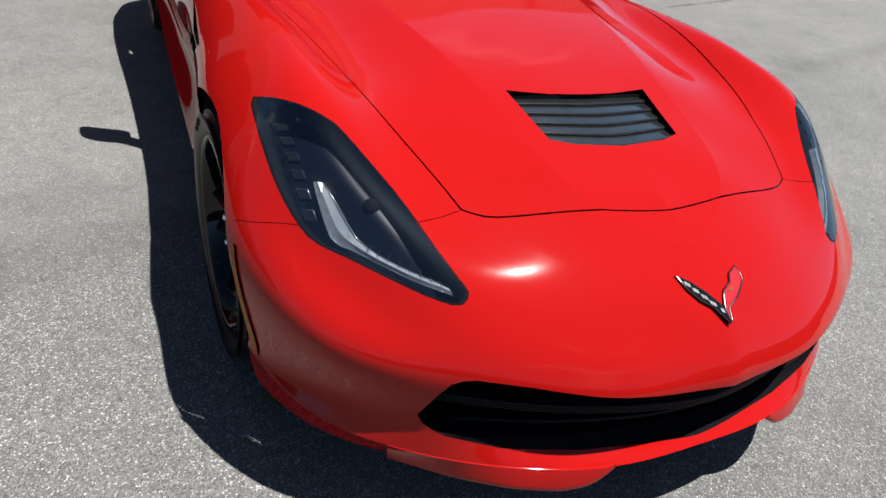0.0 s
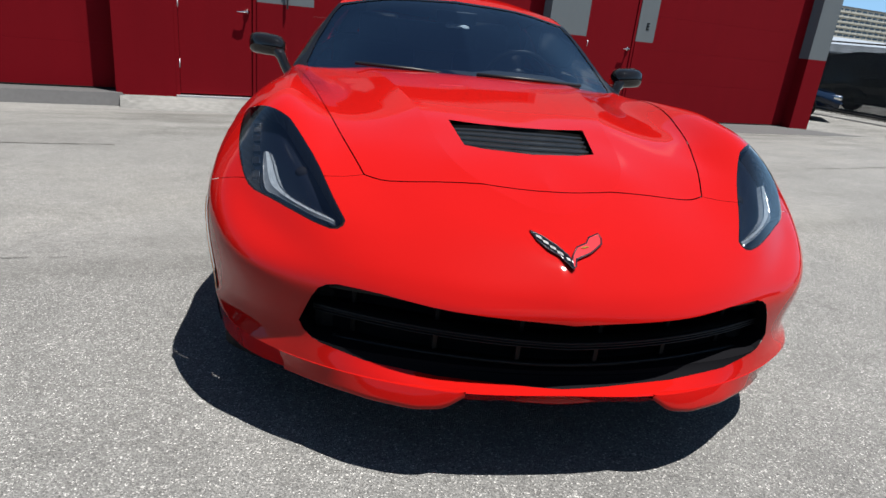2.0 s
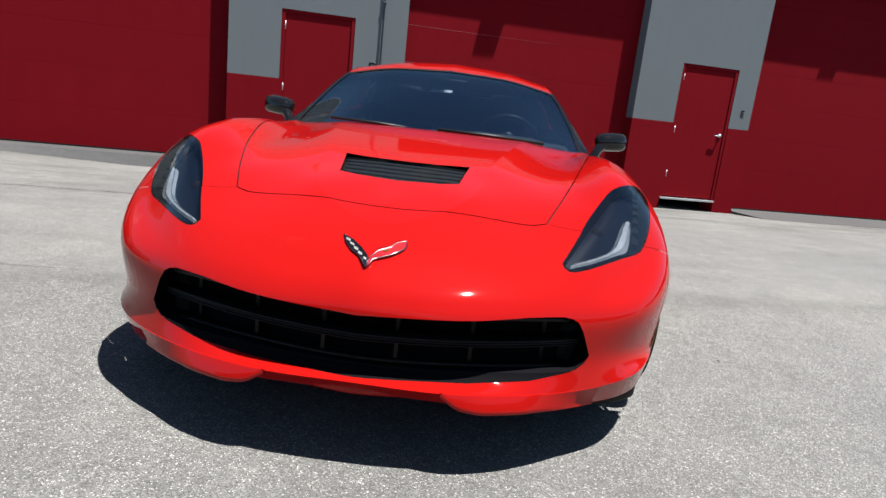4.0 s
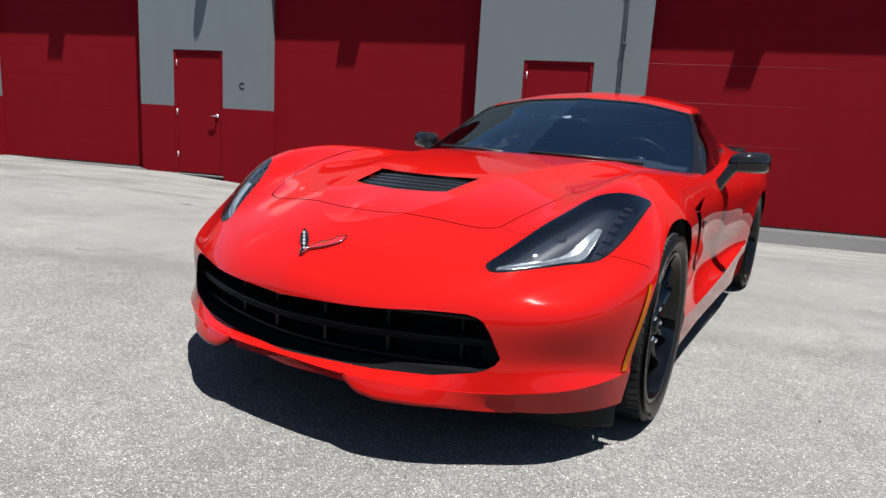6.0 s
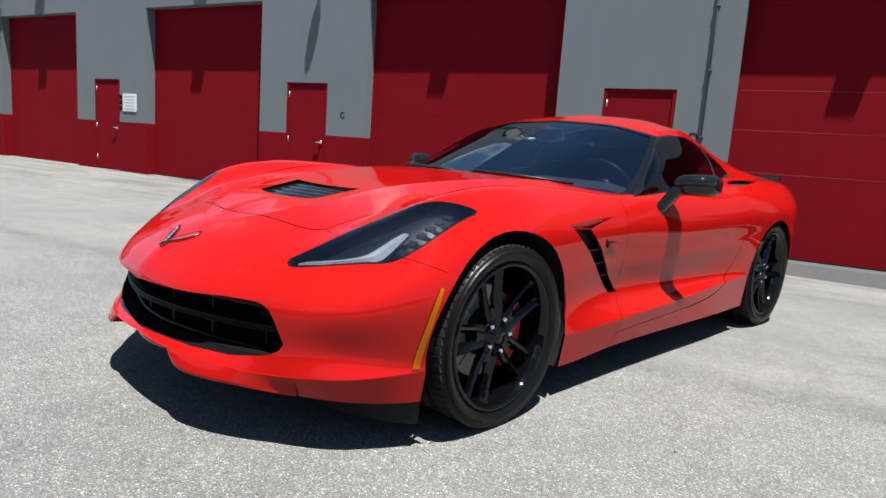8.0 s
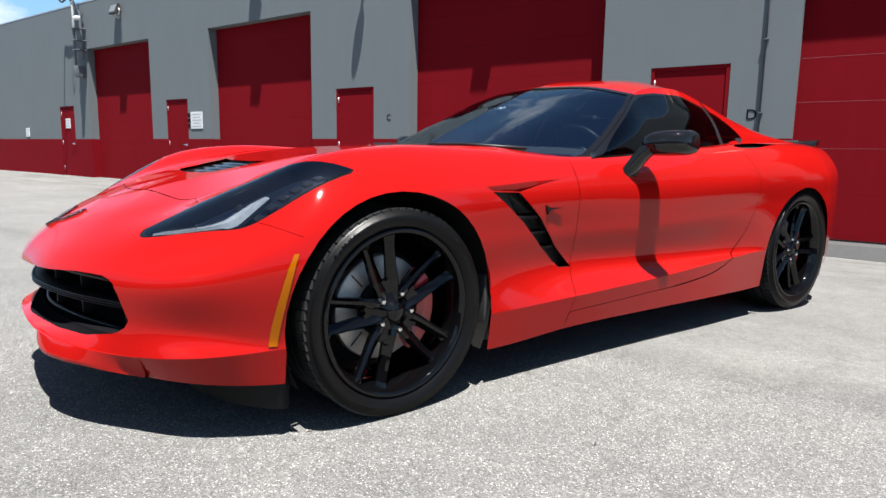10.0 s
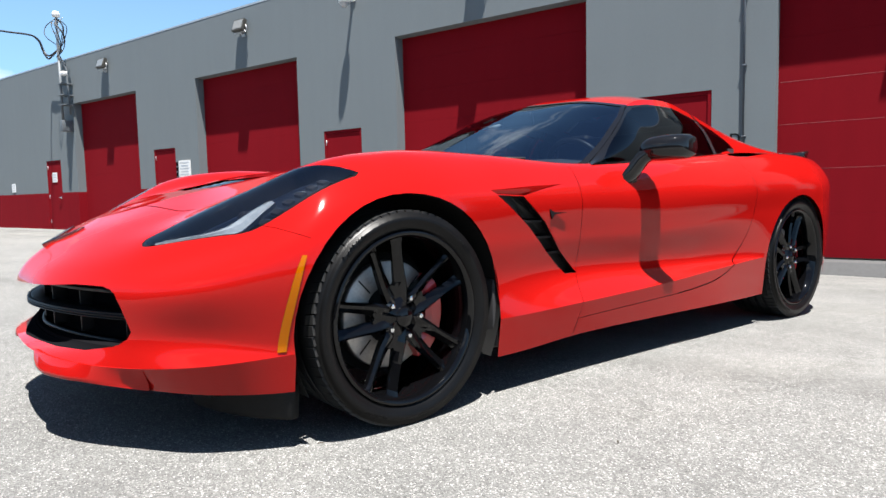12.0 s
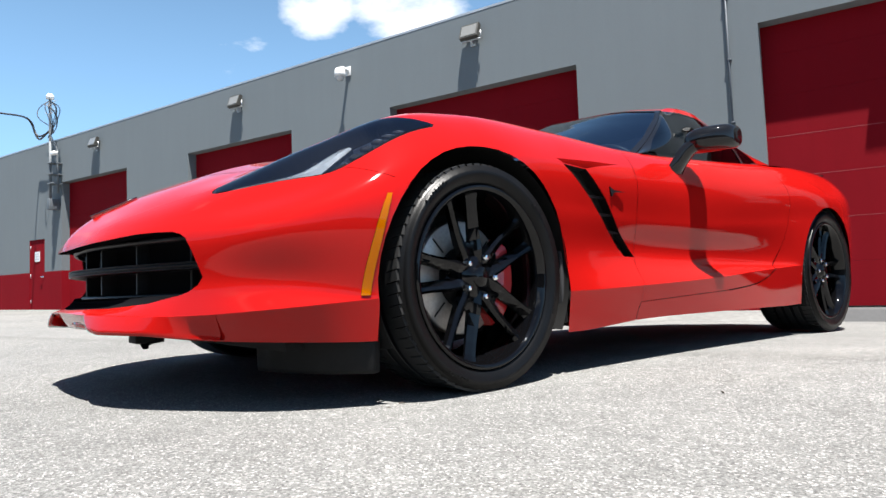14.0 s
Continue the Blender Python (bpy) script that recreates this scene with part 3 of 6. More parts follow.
def dome_camera(x, z, s=1.0):
    f = empty("security_camera", SITE @ Matrix.Translation((x, WALL_Y, z)) @ Matrix.Diagonal((s, s, s, 1)), "white dome security camera on a wall arm", "camera", "wall cameras")
    bm = bmesh.new()
    box(bm, (-0.06, -0.025, -0.02), (0.06, 0, 0.16), bevel=0.008)
    tube(bm, [(0, 0, 0.07), (0, -0.16, 0.09), (0, -0.24, 0.06)], 0.035, 10)
    part("arm", bm, WHITE_PLASTIC, f)
    turn = Matrix.Translation((0, -0.26, -0.06)) @ Matrix.Rotation(radians(-90), 4, "Y")
    bm = bmesh.new()
    lathe(bm, [(0.0, 0.13), (0.06, 0.125), (0.10, 0.09), (0.11, 0.0), (0.105, -0.04), (0.09, -0.045)], 20, turn)
    part("housing", bm, WHITE_PLASTIC, f)
    bm = bmesh.new()
    lathe(bm, [(0.088, -0.04), (0.08, -0.085), (0.05, -0.12), (0.0, -0.135)], 20, turn)
    part("dome", bm, plain("smoky_dome", (0.35, 0.36, 0.37), 0.08, coat=1), f)


dome_camera(-6.11, 4.16, 0.92)


DARK_PIPE = plain("dark_pipe_paint", (0.035, 0.045, 0.058), 0.6, grain=0.2)


def conduit(x):
    p = empty("conduit", SITE, "thin grey metal conduit pipe down the wall", "pipe")
    bm = bmesh.new()
    tube(bm, [(x, WALL_Y - 0.03, 1.0), (x, WALL_Y - 0.03, PARAPET - 0.05)], 0.012, 8)
    part("pipe", bm, DARK_PIPE, p)
    for z in (1.35, 2.2, 3.0, 3.8):
        bm = bmesh.new()
        box(bm, (x - 0.022, WALL_Y - 0.045, z - 0.012), (x + 0.03, WALL_Y, z + 0.012), bevel=0.004)
        part("clamp", bm, DARK_PIPE, p)


conduit(0.195)


def notice(name, x0, x1, z0, z1, rows, y=WALL_Y, bars=0):
    """A white notice with plain dark bars of writing."""
    s = empty(name, SITE, "small white notice board with lines of small print", "sign", "wall notices")
    bm = bmesh.new()
    box(bm, (x0, y - 0.012, z0), (x1, y - 0.0, z1), bevel=0.002)
    part("board", bm, WHITE_PLASTIC, s, smooth=False)
    for i in range(rows):
        z = z1 - (i + 0.8) * (z1 - z0) / (rows + 0.6)
        w = (x1 - x0) * (0.8 if i % 2 == 0 else 0.62) / 2
        bm = bmesh.new()
        box(bm, ((x0 + x1) / 2 - w, y - 0.0145, z - 0.011), ((x0 + x1) / 2 + w, y - 0.0125, z + 0.011))
        part("print_line", bm, plain("grey_print", (0.36, 0.38, 0.41), 0.6), s, smooth=False)
    if bars:
        bm = bmesh.new()
        for i in range(3):
            box(bm, (x0 - 0.11, y - 0.008, z1 - 0.11 - i * 0.12), (x0 - 0.04, y, z1 - 0.03 - i * 0.12), bevel=0.002)
        part("number_bar", bm, INK, s, smooth=False)


notice("wall_notice", -11.57, -11.13, 1.28, 1.65, 5, bars=1)
notice("wall_notice", -20.33, -20.08, 1.12, 1.38, 3)
notice("door_notice", -17.72, -17.45, 1.35, 1.62, 3, y=WALL_Y + 0.021)


def service_mast(x):
    """A mast on the wall with drooping cables, brackets and small aerials."""
    m = empty("service_mast", SITE @ Matrix.Translation((x, WALL_Y, 0)), "metal service mast with looping cables and small aerials", "mast")
    y = -0.22
    bm = bmesh.new()
    tube(bm, [(0, y, 2.95), (0, y, 4.5)], 0.034, 10)
    part("lower_pole", bm, FRAME_GREY, m)
    bm = bmesh.new()
    tube(bm, [(0, y, 4.5), (0, y, 5.63)], 0.035, 10)
    part("pole", bm, GALVANISED, m)
    bm = bmesh.new()
    box(bm, (-0.07, y - 0.05, 2.66), (0.07, 0, 2.95), bevel=0.01)
    part("junction_box", bm, FRAME_GREY, m)
    bm = bmesh.new()
    tube(bm, [(0.16, y + 0.12, 3.1), (0.17, y + 0.1, 3.7), (0.15, y + 0.1, 4.3), (0.05, y, 4.6)], 0.025, 8)
    part("conduit", bm, FRAME_GREY, m)
    for z in (3.35, 3.6, 3.9):
        bm = bmesh.new()
        box(bm, (-0.06, y - 0.055, z - 0.015), (0.19, 0, z + 0.015), bevel=0.004)
        part("bracket", bm, FRAME_GREY, m)
    bm = bmesh.new()
    box(bm, (0.20, y - 0.10, 4.08), (0.38, y + 0.02, 4.18), bevel=0.02)
    part("lamp_head", bm, WHITE_PLASTIC, m)
    bm = bmesh.new()
    lathe(bm, [(0.0, 0.10), (0.06, 0.09), (0.10, 0.02), (0.09, -0.05), (0.0, -0.06)], 14, Matrix.Translation((0, y, 5.68)) @ Matrix.Rotation(radians(-90), 4, "Y"))
    part("mast_cap", bm, WHITE_PLASTIC, m)
    rnd = random.Random(4)
    for k in range(9):
        a = rnd.uniform(0, 6.28)
        r = rnd.uniform(0.12, 0.32)
        pts = curve_through([(0, y, 5.60), (r * math.cos(a), y + r * math.sin(a), 5.46 - 0.1 * rnd.random()), (r * 1.2 * math.cos(a + 0.5), y + r * math.sin(a + 0.5), 5.1), (0.4 * r * math.cos(a + 1), y + 0.3 * r, 4.8), (0, y - 0.05, 4.58)], 14)
        bm = bmesh.new()
        tube(bm, pts, 0.011, 5)
        part("cable_loop", bm, CABLE, m)
    for k in range(2):
        bm = bmesh.new()
        tube(bm, curve_through([(-0.05, y, 4.78), (-0.38, y, 4.66 + 0.05 * k), (-0.60 - 0.05 * k, y, 4.64 + 0.1 * k), (-0.78, y - 0.03, 4.86 + 0.04 * k), (-0.72, y - 0.12, 5.05 + 0.03 * k), (-0.68, y - 0.25, 5.17 + 0.01 * k), (-0.50, y - 0.57, 5.163), (-0.47, y - 0.98, 5.133), (-0.40, y - 2.8, 5.1), (-0.2, y - 9, 5.4)], 40), 0.024, 6)
        part("drop_cable", bm, CABLE, m)
    for s, z in ((-1, 5.45), (1, 5.45), (-1, 5.2), (1, 5.2)):
        bm = bmesh.new()
        tube(bm, [(s * 0.02, y, z), (s * (0.34 if z > 5.2 else 0.25), y, z + 0.1)], 0.01, 5)
        part("aerial", bm, GALVANISED, m)


service_mast(-16.38)


# ---- beyond the east corner ----
def screen_mesh():
    """Dark woven mesh that lets about half the light through."""
    m, t, b = nodes_of("dark_fence_mesh")
    b.inputs["Base Color"].default_value, b.inputs["Roughness"].default_value = (0.020, 0.023, 0.023, 1), 0.8
    tr, mix, n, tc, r = (t.nodes.new("ShaderNode" + k) for k in ("BsdfTransparent", "MixShader", "TexNoise", "TexCoord", "MapRange"))
    n.inputs["Scale"].default_value, n.inputs["Detail"].default_value = 2.0, 5
    r.inputs["To Min"].default_value, r.inputs["To Max"].default_value = 0.35, 0.72
    t.links.new(tc.outputs["Object"], n.inputs["Vector"])
    t.links.new(n.outputs["Fac"], r.inputs["Value"])
    t.links.new(r.outputs[0], mix.inputs[0])
    t.links.new(tr.outputs[0], mix.inputs[1])
    t.links.new(b.outputs[0], mix.inputs[2])
    t.links.new(mix.outputs[0], t.nodes["Material Output"].inputs["Surface"])
    return m


def fence():
    """A screened chain-link fence that runs away from the building's corner."""
    f = empty("fence", SITE @ Matrix.Translation((15.8, 0, 0)) @ Matrix.Rotation(radians(3), 4, "Z"), "dark screened chain-link fence with round posts", "fence", kind="structure")
    mesh = screen_mesh()
    for i in range(16):
        y = -3 + i * 2.4
        bm = bmesh.new()
        tube(bm, [(0, y, -0.5), (0, y, 1.62)], 0.03, 8)
        part("post", bm, SATIN_BLACK, f)
        if i < 15:
            bm = bmesh.new()
            box(bm, (0.034, y, -0.255), (0.042, y + 2.39, 1.50))
            part("screen_panel", bm, mesh, f, smooth=False)
    for z in (-0.18, 1.56):
        bm = bmesh.new()
        tube(bm, [(0, -3, z), (0, 33, z)], 0.02, 8)
        part("rail", bm, SATIN_BLACK, f)
    bm = bmesh.new()
    for i in range(260):
        tube(bm, [(0, -3 + i * 0.14, -0.27), (0, -2.97 + i * 0.14, -0.19)], 0.007, 4)
    tagged(part("wire_end", bm, DARK_GREY, f), kind="stuff")


fence()
slab("shed_wall", (27.5, 31.5, -0.5), (95, 44, 1.64), plain("dark_shed_cladding", (0.012, 0.014, 0.015), 0.7, grain=0.3, scale=4), "low dark open shed behind the fence", "shed")


def shed_roof(lo, hi, rise):
    """A long pale roof that slopes up away from its eaves, with a dark gutter under the edge."""
    bm = bmesh.new()
    box(bm, lo, hi)
    for v in bm.verts:
        if v.co.y > (lo[1] + hi[1]) / 2:
            v.co.z += rise
    return tagged(at_site(part("shed_roof", bm, plain("pale_metal_roof", (0.165, 0.195, 0.23), 0.6, grain=0.1, scale=3), smooth=False)), "pale blue-grey metal shed roof", "roof", kind="structure")


shed_roof((27, 31, 1.62), (96, 38, 1.74), 1.4)


def hedge(x0, x1, y, h, seed):
    """A clipped hedge of many small leaves."""
    rnd = random.Random(seed)
    bm = bmesh.new()
    for _ in range(7000):
        c = Vector((rnd.uniform(x0, x1), y + rnd.gauss(0, 0.35), -0.3 + h * rnd.random() ** 0.8 * (0.8 + 0.3 * noise.noise((rnd.random() * 9, 0, 0)))))
        r = rnd.uniform(0.03, 0.07)
        d = Vector((rnd.gauss(0, 1), rnd.gauss(0, 1), rnd.gauss(0, 1))).normalized()
        s = d.orthogonal().normalized()
        bm.faces.new([bm.verts.new(c + v) for v in (d * r, s * r * 0.5, -d * r, -s * r * 0.5)])
    ob = part("hedge", bm, plain("yellow_green_leaves", (0.07, 0.085, 0.014), 0.5, grain=0.4, scale=6), smooth=False)
    tagged(at_site(ob), "yellow-green hedge behind the fence", "hedge", kind="stuff")


hedge(17.5, 34, 17.5, 1.7, 5)


def apartment_tower(x, y, w, d, h, floors, bays):
    t = empty("apartment_building", SITE @ Matrix.Translation((x, y, 0)), "far beige apartment tower with rows of balconies", "building")
    bm = bmesh.new()
    box(bm, (0, 0, -1), (w, d, h))
    part("wall", bm, plain("beige_stucco", (0.36, 0.33, 0.27), 0.8, grain=0.1, scale=1), t, smooth=False)
    bm = bmesh.new()
    box(bm, (-0.3, -0.3, h), (w + 0.3, d + 0.3, h + 0.8))
    part("roof", bm, CONCRETE, t, smooth=False)
    fh, bw = h / floors, w / bays
    pane = plain("far_window_glass", (0.05, 0.07, 0.09), 0.1)
    rail = plain("pale_balcony", (0.43, 0.41, 0.345), 0.7)
    for i in range(floors):
        for j in range(bays):
            end = j == 1
            bm = bmesh.new()
            box(bm, (j * bw + (0.4 if end else 0.15) * bw, -0.08, i * fh + 0.8), (j * bw + (0.7 if end else 0.85) * bw, 0.05, i * fh + 0.78 * fh))
            if j > 0:
                part("window", bm, pane, t, smooth=False)
            if j > 1:
                bm = bmesh.new()
                box(bm, (j * bw + 0.04 * bw, -1.4, i * fh), (j * bw + 0.96 * bw, 0, i * fh + 0.3))
                box(bm, (j * bw + 0.04 * bw, -1.4, i * fh + 0.3), (j * bw + 0.96 * bw, -1.25, i * fh + 1.2))
                part("balcony", bm, rail, t, smooth=False)


apartment_tower(398, 300, 175, 20, 35, 11, 28)


def parked_car(x, y, turn, colour, label, tall, alloy):
    """A parked car, seen small past the corner; its nose looks along its own -x."""
    c = empty("parked_car", SITE @ Matrix.Translation((x, y, ground_z(x, y))) @ Matrix.Rotation(radians(turn), 4, "Z"), label, "car")
    paint = plain("parked_car_paint", colour, 0.25, coat=0.7, spec=0.0)
    k = 1.22 if tall else 0.86
    prof = [(-2.12, 0.30), (-2.24, 0.42), (-2.26, 0.60 * k), (-2.08, 0.80 * k), (-1.0, 0.93 * k), (-0.35, 1.36 * k), (0.2, 1.44 * k), (1.0, 1.42 * k), (1.75 if tall else 1.5, 1.28 * k if tall else 1.08), (2.2, 0.98 * k), (2.3, 0.6), (2.2, 0.3)]
    bm = bmesh.new()
    prism(bm, prof, -0.88, 0.88)
    for v in bm.verts:
        if v.co.z > 0.95 * k:
            v.co.y *= 1 - 0.42 * (v.co.z - 0.95 * k)
        if abs(v.co.x) > 2.0:
            v.co.y *= 0.86
    bmesh.ops.bevel(bm, geom=list(bm.edges), offset=0.07, segments=3, affect="EDGES")
    part("body", bm, paint, c)
    for s in (-1, 1):
        bm = bmesh.new()
        prism(bm, [(-0.75, 0.99 * k), (-0.28, 1.29 * k), (0.2, 1.36 * k), (0.95, 1.35 * k), (1.45, 1.03 * k)], -0.006, 0.006, Matrix.Translation((0, s * 0.885, 0.95 * k)) @ Matrix.Rotation(radians(21 * s), 4, "X") @ Matrix.Translation((0, 0, -0.95 * k)))
        part("side_window", bm, GLOSS_BLACK, c, smooth=False)
        bm = bmesh.new()
        box(bm, (-2.20, s * 0.60 - 0.17, 0.62 * k), (-1.95, s * 0.60 + 0.17, 0.76 * k), bevel=0.04)
        part("headlight", bm, CHROME, c, "bright headlight")
        bm = bmesh.new()
        box(bm, (-0.72, s * 0.99 - 0.09, 0.98 * k), (-0.55, s * 0.99 + 0.09, 1.10 * k), bevel=0.03)
        part("mirror", bm, paint, c)
        for wx in (-1.38, 1.42):
            r = 0.33 if tall else 0.31
            at = Matrix.Translation((wx, s * 0.79, r)) @ Matrix.Rotation(radians(90 * s), 4, "Z")
            bm = bmesh.new()
            lathe(bm, [(0.75 * r, 0.10), (0.80 * r, 0.115), (0.95 * r, 0.11), (r, 0.07), (r, -0.1), (0.7 * r, -0.11), (0.0, -0.11)], 28, at)
            wheel = part("wheel", bm, RUBBER, c)
            bm = bmesh.new()
            lathe(bm, [(0.70 * r, 0.02), (0.735 * r, 0.105), (0.77 * r, 0.108), (0.78 * r, 0.095)], 28, at)
            part("alloy_rim", bm, alloy, wheel, "ten-spoke alloy rim")
            bm = bmesh.new()
            lathe(bm, [(0.0, 0.09), (0.16 * r, 0.085), (0.2 * r, 0.05)], 14, at)
            part("hub", bm, alloy, wheel)
            for i in range(10):
                m = at @ Matrix.Rotation(2 * math.pi * i / 10, 4, "X")
                bm = bmesh.new()
                tube(bm, [m @ Vector((0.075, 0, 0.1 * r)), m @ Vector((0.095, 0, 0.75 * r))], [0.014, 0.022], 5)
                part("spoke", bm, alloy, wheel)


SILVER = plain("silver_alloy", (0.5, 0.5, 0.52), 0.35, metal=0.7)
parked_car(12.5, 9.0, 135, (0.006, 0.013, 0.030), "dark blue saloon car parked past the corner", False, SILVER)
parked_car(13.9, 3.0, -64, (0.004, 0.004, 0.0045), "black tall car with silver alloy wheels on the yard", True, SILVER)
parked_car(18.2, 8.6, 98, (0.004, 0.004, 0.0045), "dark tall car parked behind the screened fence", True, SATIN_BLACK)


# bits of leaf and twig on the asphalt
def litter(x, y, length, turn, curl):
    bm = bmesh.new()
    pts = [(length * (f - .5), curl * math.sin(math.pi * f), .004 + .004 * math.sin(math.pi * f)) for f in (0, .25, .5, .75, 1)]
    tube(bm, [(x * .6, y * .6, z * .6) for x, y, z in pts], [.0006, .002, .0026, .002, .0006], 6)
    ob = part("twig", bm, plain("dry_leaf", (0.05, 0.04, 0.03), 0.8, grain=0.3))
    ob.matrix_world = Matrix.Translation((x, y, 0)) @ Matrix.Rotation(radians(turn), 4, "Z")
    tagged(ob, "small dark dry twig lying on the asphalt", "twig", "twigs on the asphalt")


for x, y, length, turn, curl in ((.825, -1.70, .05, 20, .01), (.87, -1.655, .035, 70, .004), (.90, -1.72, .045, 10, .012), (1.41, -1.03, .03, 130, .006), (1.12, -1.95, .025, 40, .004), (.62, -2.16, .02, 15, .003)):
    litter(x, y, length, turn, curl)


# unseen plain wall across the yard, behind the walk, added to block sky light
slab("unseen_wall", (-60, -19.0, -0.5), (70, -18.6, 5.0), CONCRETE, "unseen plain wall added to cut the sky light", "wall")
# ---- the sports car ----
# Car axes: x to its left side, y to its tail, z up; the origin lies on the ground midway between the axles.
car = empty("sports_car", Matrix.Identity(4), "glossy bright red low sports coupe with black wheels", "car")
AXLE = 1.355
FRONT_R, REAR_R = 0.323, 0.338


class Net:
    """A smooth surface through lines; each line runs from nose to tail. Creased lines break the smoothness across them."""

    def __init__(self, lines, creases=(), mirror_ends=True, ridge=()):
        p = np.array(lines, float)
        self.n = p.shape[0]
        self.ridge = ridge
        q = p.transpose(1, 0, 2)
        if mirror_ends:
            flip = np.array((-1, 1, 1))
            q = np.concatenate([q[1:2] * flip, q, q[-2:-1] * flip])
        h = np.linalg.norm(np.diff(q, axis=0), axis=2).mean(1)
        s = np.r_[0, np.cumsum(h)]
        d = np.diff(q, axis=0) / h[:, None, None]
        m = np.empty_like(q)
        m[0], m[-1] = d[0], d[-1]
        a, b = h[:-1, None, None], h[1:, None, None]
        m[1:-1] = (d[:-1] * b + d[1:] * a) / (a + b)
        for line in ridge:
            m[1, line] = d[1, line]
        if mirror_ends:
            q, m, s = q[1:-1], m[1:-1], s[1:-1] - s[1]
        self.q, self.m, self.s = q, m, s
        self.centre = mirror_ends
        self.breaks = sorted({0, self.n - 1, *creases})

    def rows(self, u):
        """The points of all lines at stations u, counted from the nose in whole and part stations."""
        i = np.clip(np.floor(u).astype(int), 0, len(self.s) - 2)
        f = (u - i)[:, None, None]
        h = (self.s[i + 1] - self.s[i])[:, None, None]
        return (2 * f**3 - 3 * f**2 + 1) * self.q[i] + (f**3 - 2 * f**2 + f) * h * self.m[i] + (3 * f**2 - 2 * f**3) * self.q[i + 1] + (f**3 - f**2) * h * self.m[i + 1]

    def at(self, u, v, k):
        """Places for arrays of stations u and lines v, within the strip k between two breaks."""
        u, v, k = np.asarray(u, float), np.asarray(v, float), np.asarray(k, int)
        p = self.rows(u)
        out = np.zeros((len(u), 3))
        for strip in np.unique(k):
            pick = np.where(k == strip)[0]
            lo, hi = self.breaks[strip], self.breaks[strip + 1]
            w = p[pick, lo:hi + 1]
            if self.centre and hi == self.n - 1:
                w = np.concatenate([w, w[:, -2:-1] * np.array((-1, 1, 1))], 1)
            h = np.sqrt(np.linalg.norm(np.diff(w, axis=1), axis=2)) + 1e-6
            d = np.diff(w, axis=1) / h[:, :, None]
            m = np.empty_like(w)
            m[:, 0], m[:, -1] = d[:, 0], d[:, -1]
            a, b = h[:, :-1, None], h[:, 1:, None]
            m[:, 1:-1] = (d[:, :-1] * b + d[:, 1:] * a) / (a + b)
            j = np.clip(np.floor(v[pick] - lo).astype(int), 0, hi - lo - 1)
            f = (v[pick] - lo - j)[:, None]
            r = np.arange(len(pick))
            g = h[r, j][:, None]
            out[pick] = (2 * f**3 - 3 * f**2 + 1) * w[r, j] + (f**3 - 2 * f**2 + f) * g * m[r, j] + (3 * f**2 - 2 * f**3) * w[r, j + 1] + (f**3 - f**2) * g * m[r, j + 1]
        return out

    def normals(self, u, v, k):
        u, v, k = np.asarray(u, float), np.asarray(v, float), np.asarray(k, int)
        e = 0.01
        lo = np.array([self.breaks[i] for i in k], float)
        hi = np.array([self.breaks[i + 1] for i in k], float)
        top = len(self.s) - 1.0
        du = self.at(np.minimum(u + e, top), v, k) - self.at(np.maximum(u - e, 0), v, k)
        dv = self.at(u, np.minimum(v + e, hi), k) - self.at(u, np.maximum(v - e, lo), k)
        n = np.cross(du, dv)
        if self.centre:
            mid = (u < 1e-4) | (u > top - 1e-4) | (v > self.n - 1 - 1e-4)
            n[mid, 0] = 0
        return n / (np.linalg.norm(n, axis=1)[:, None] + 1e-12)


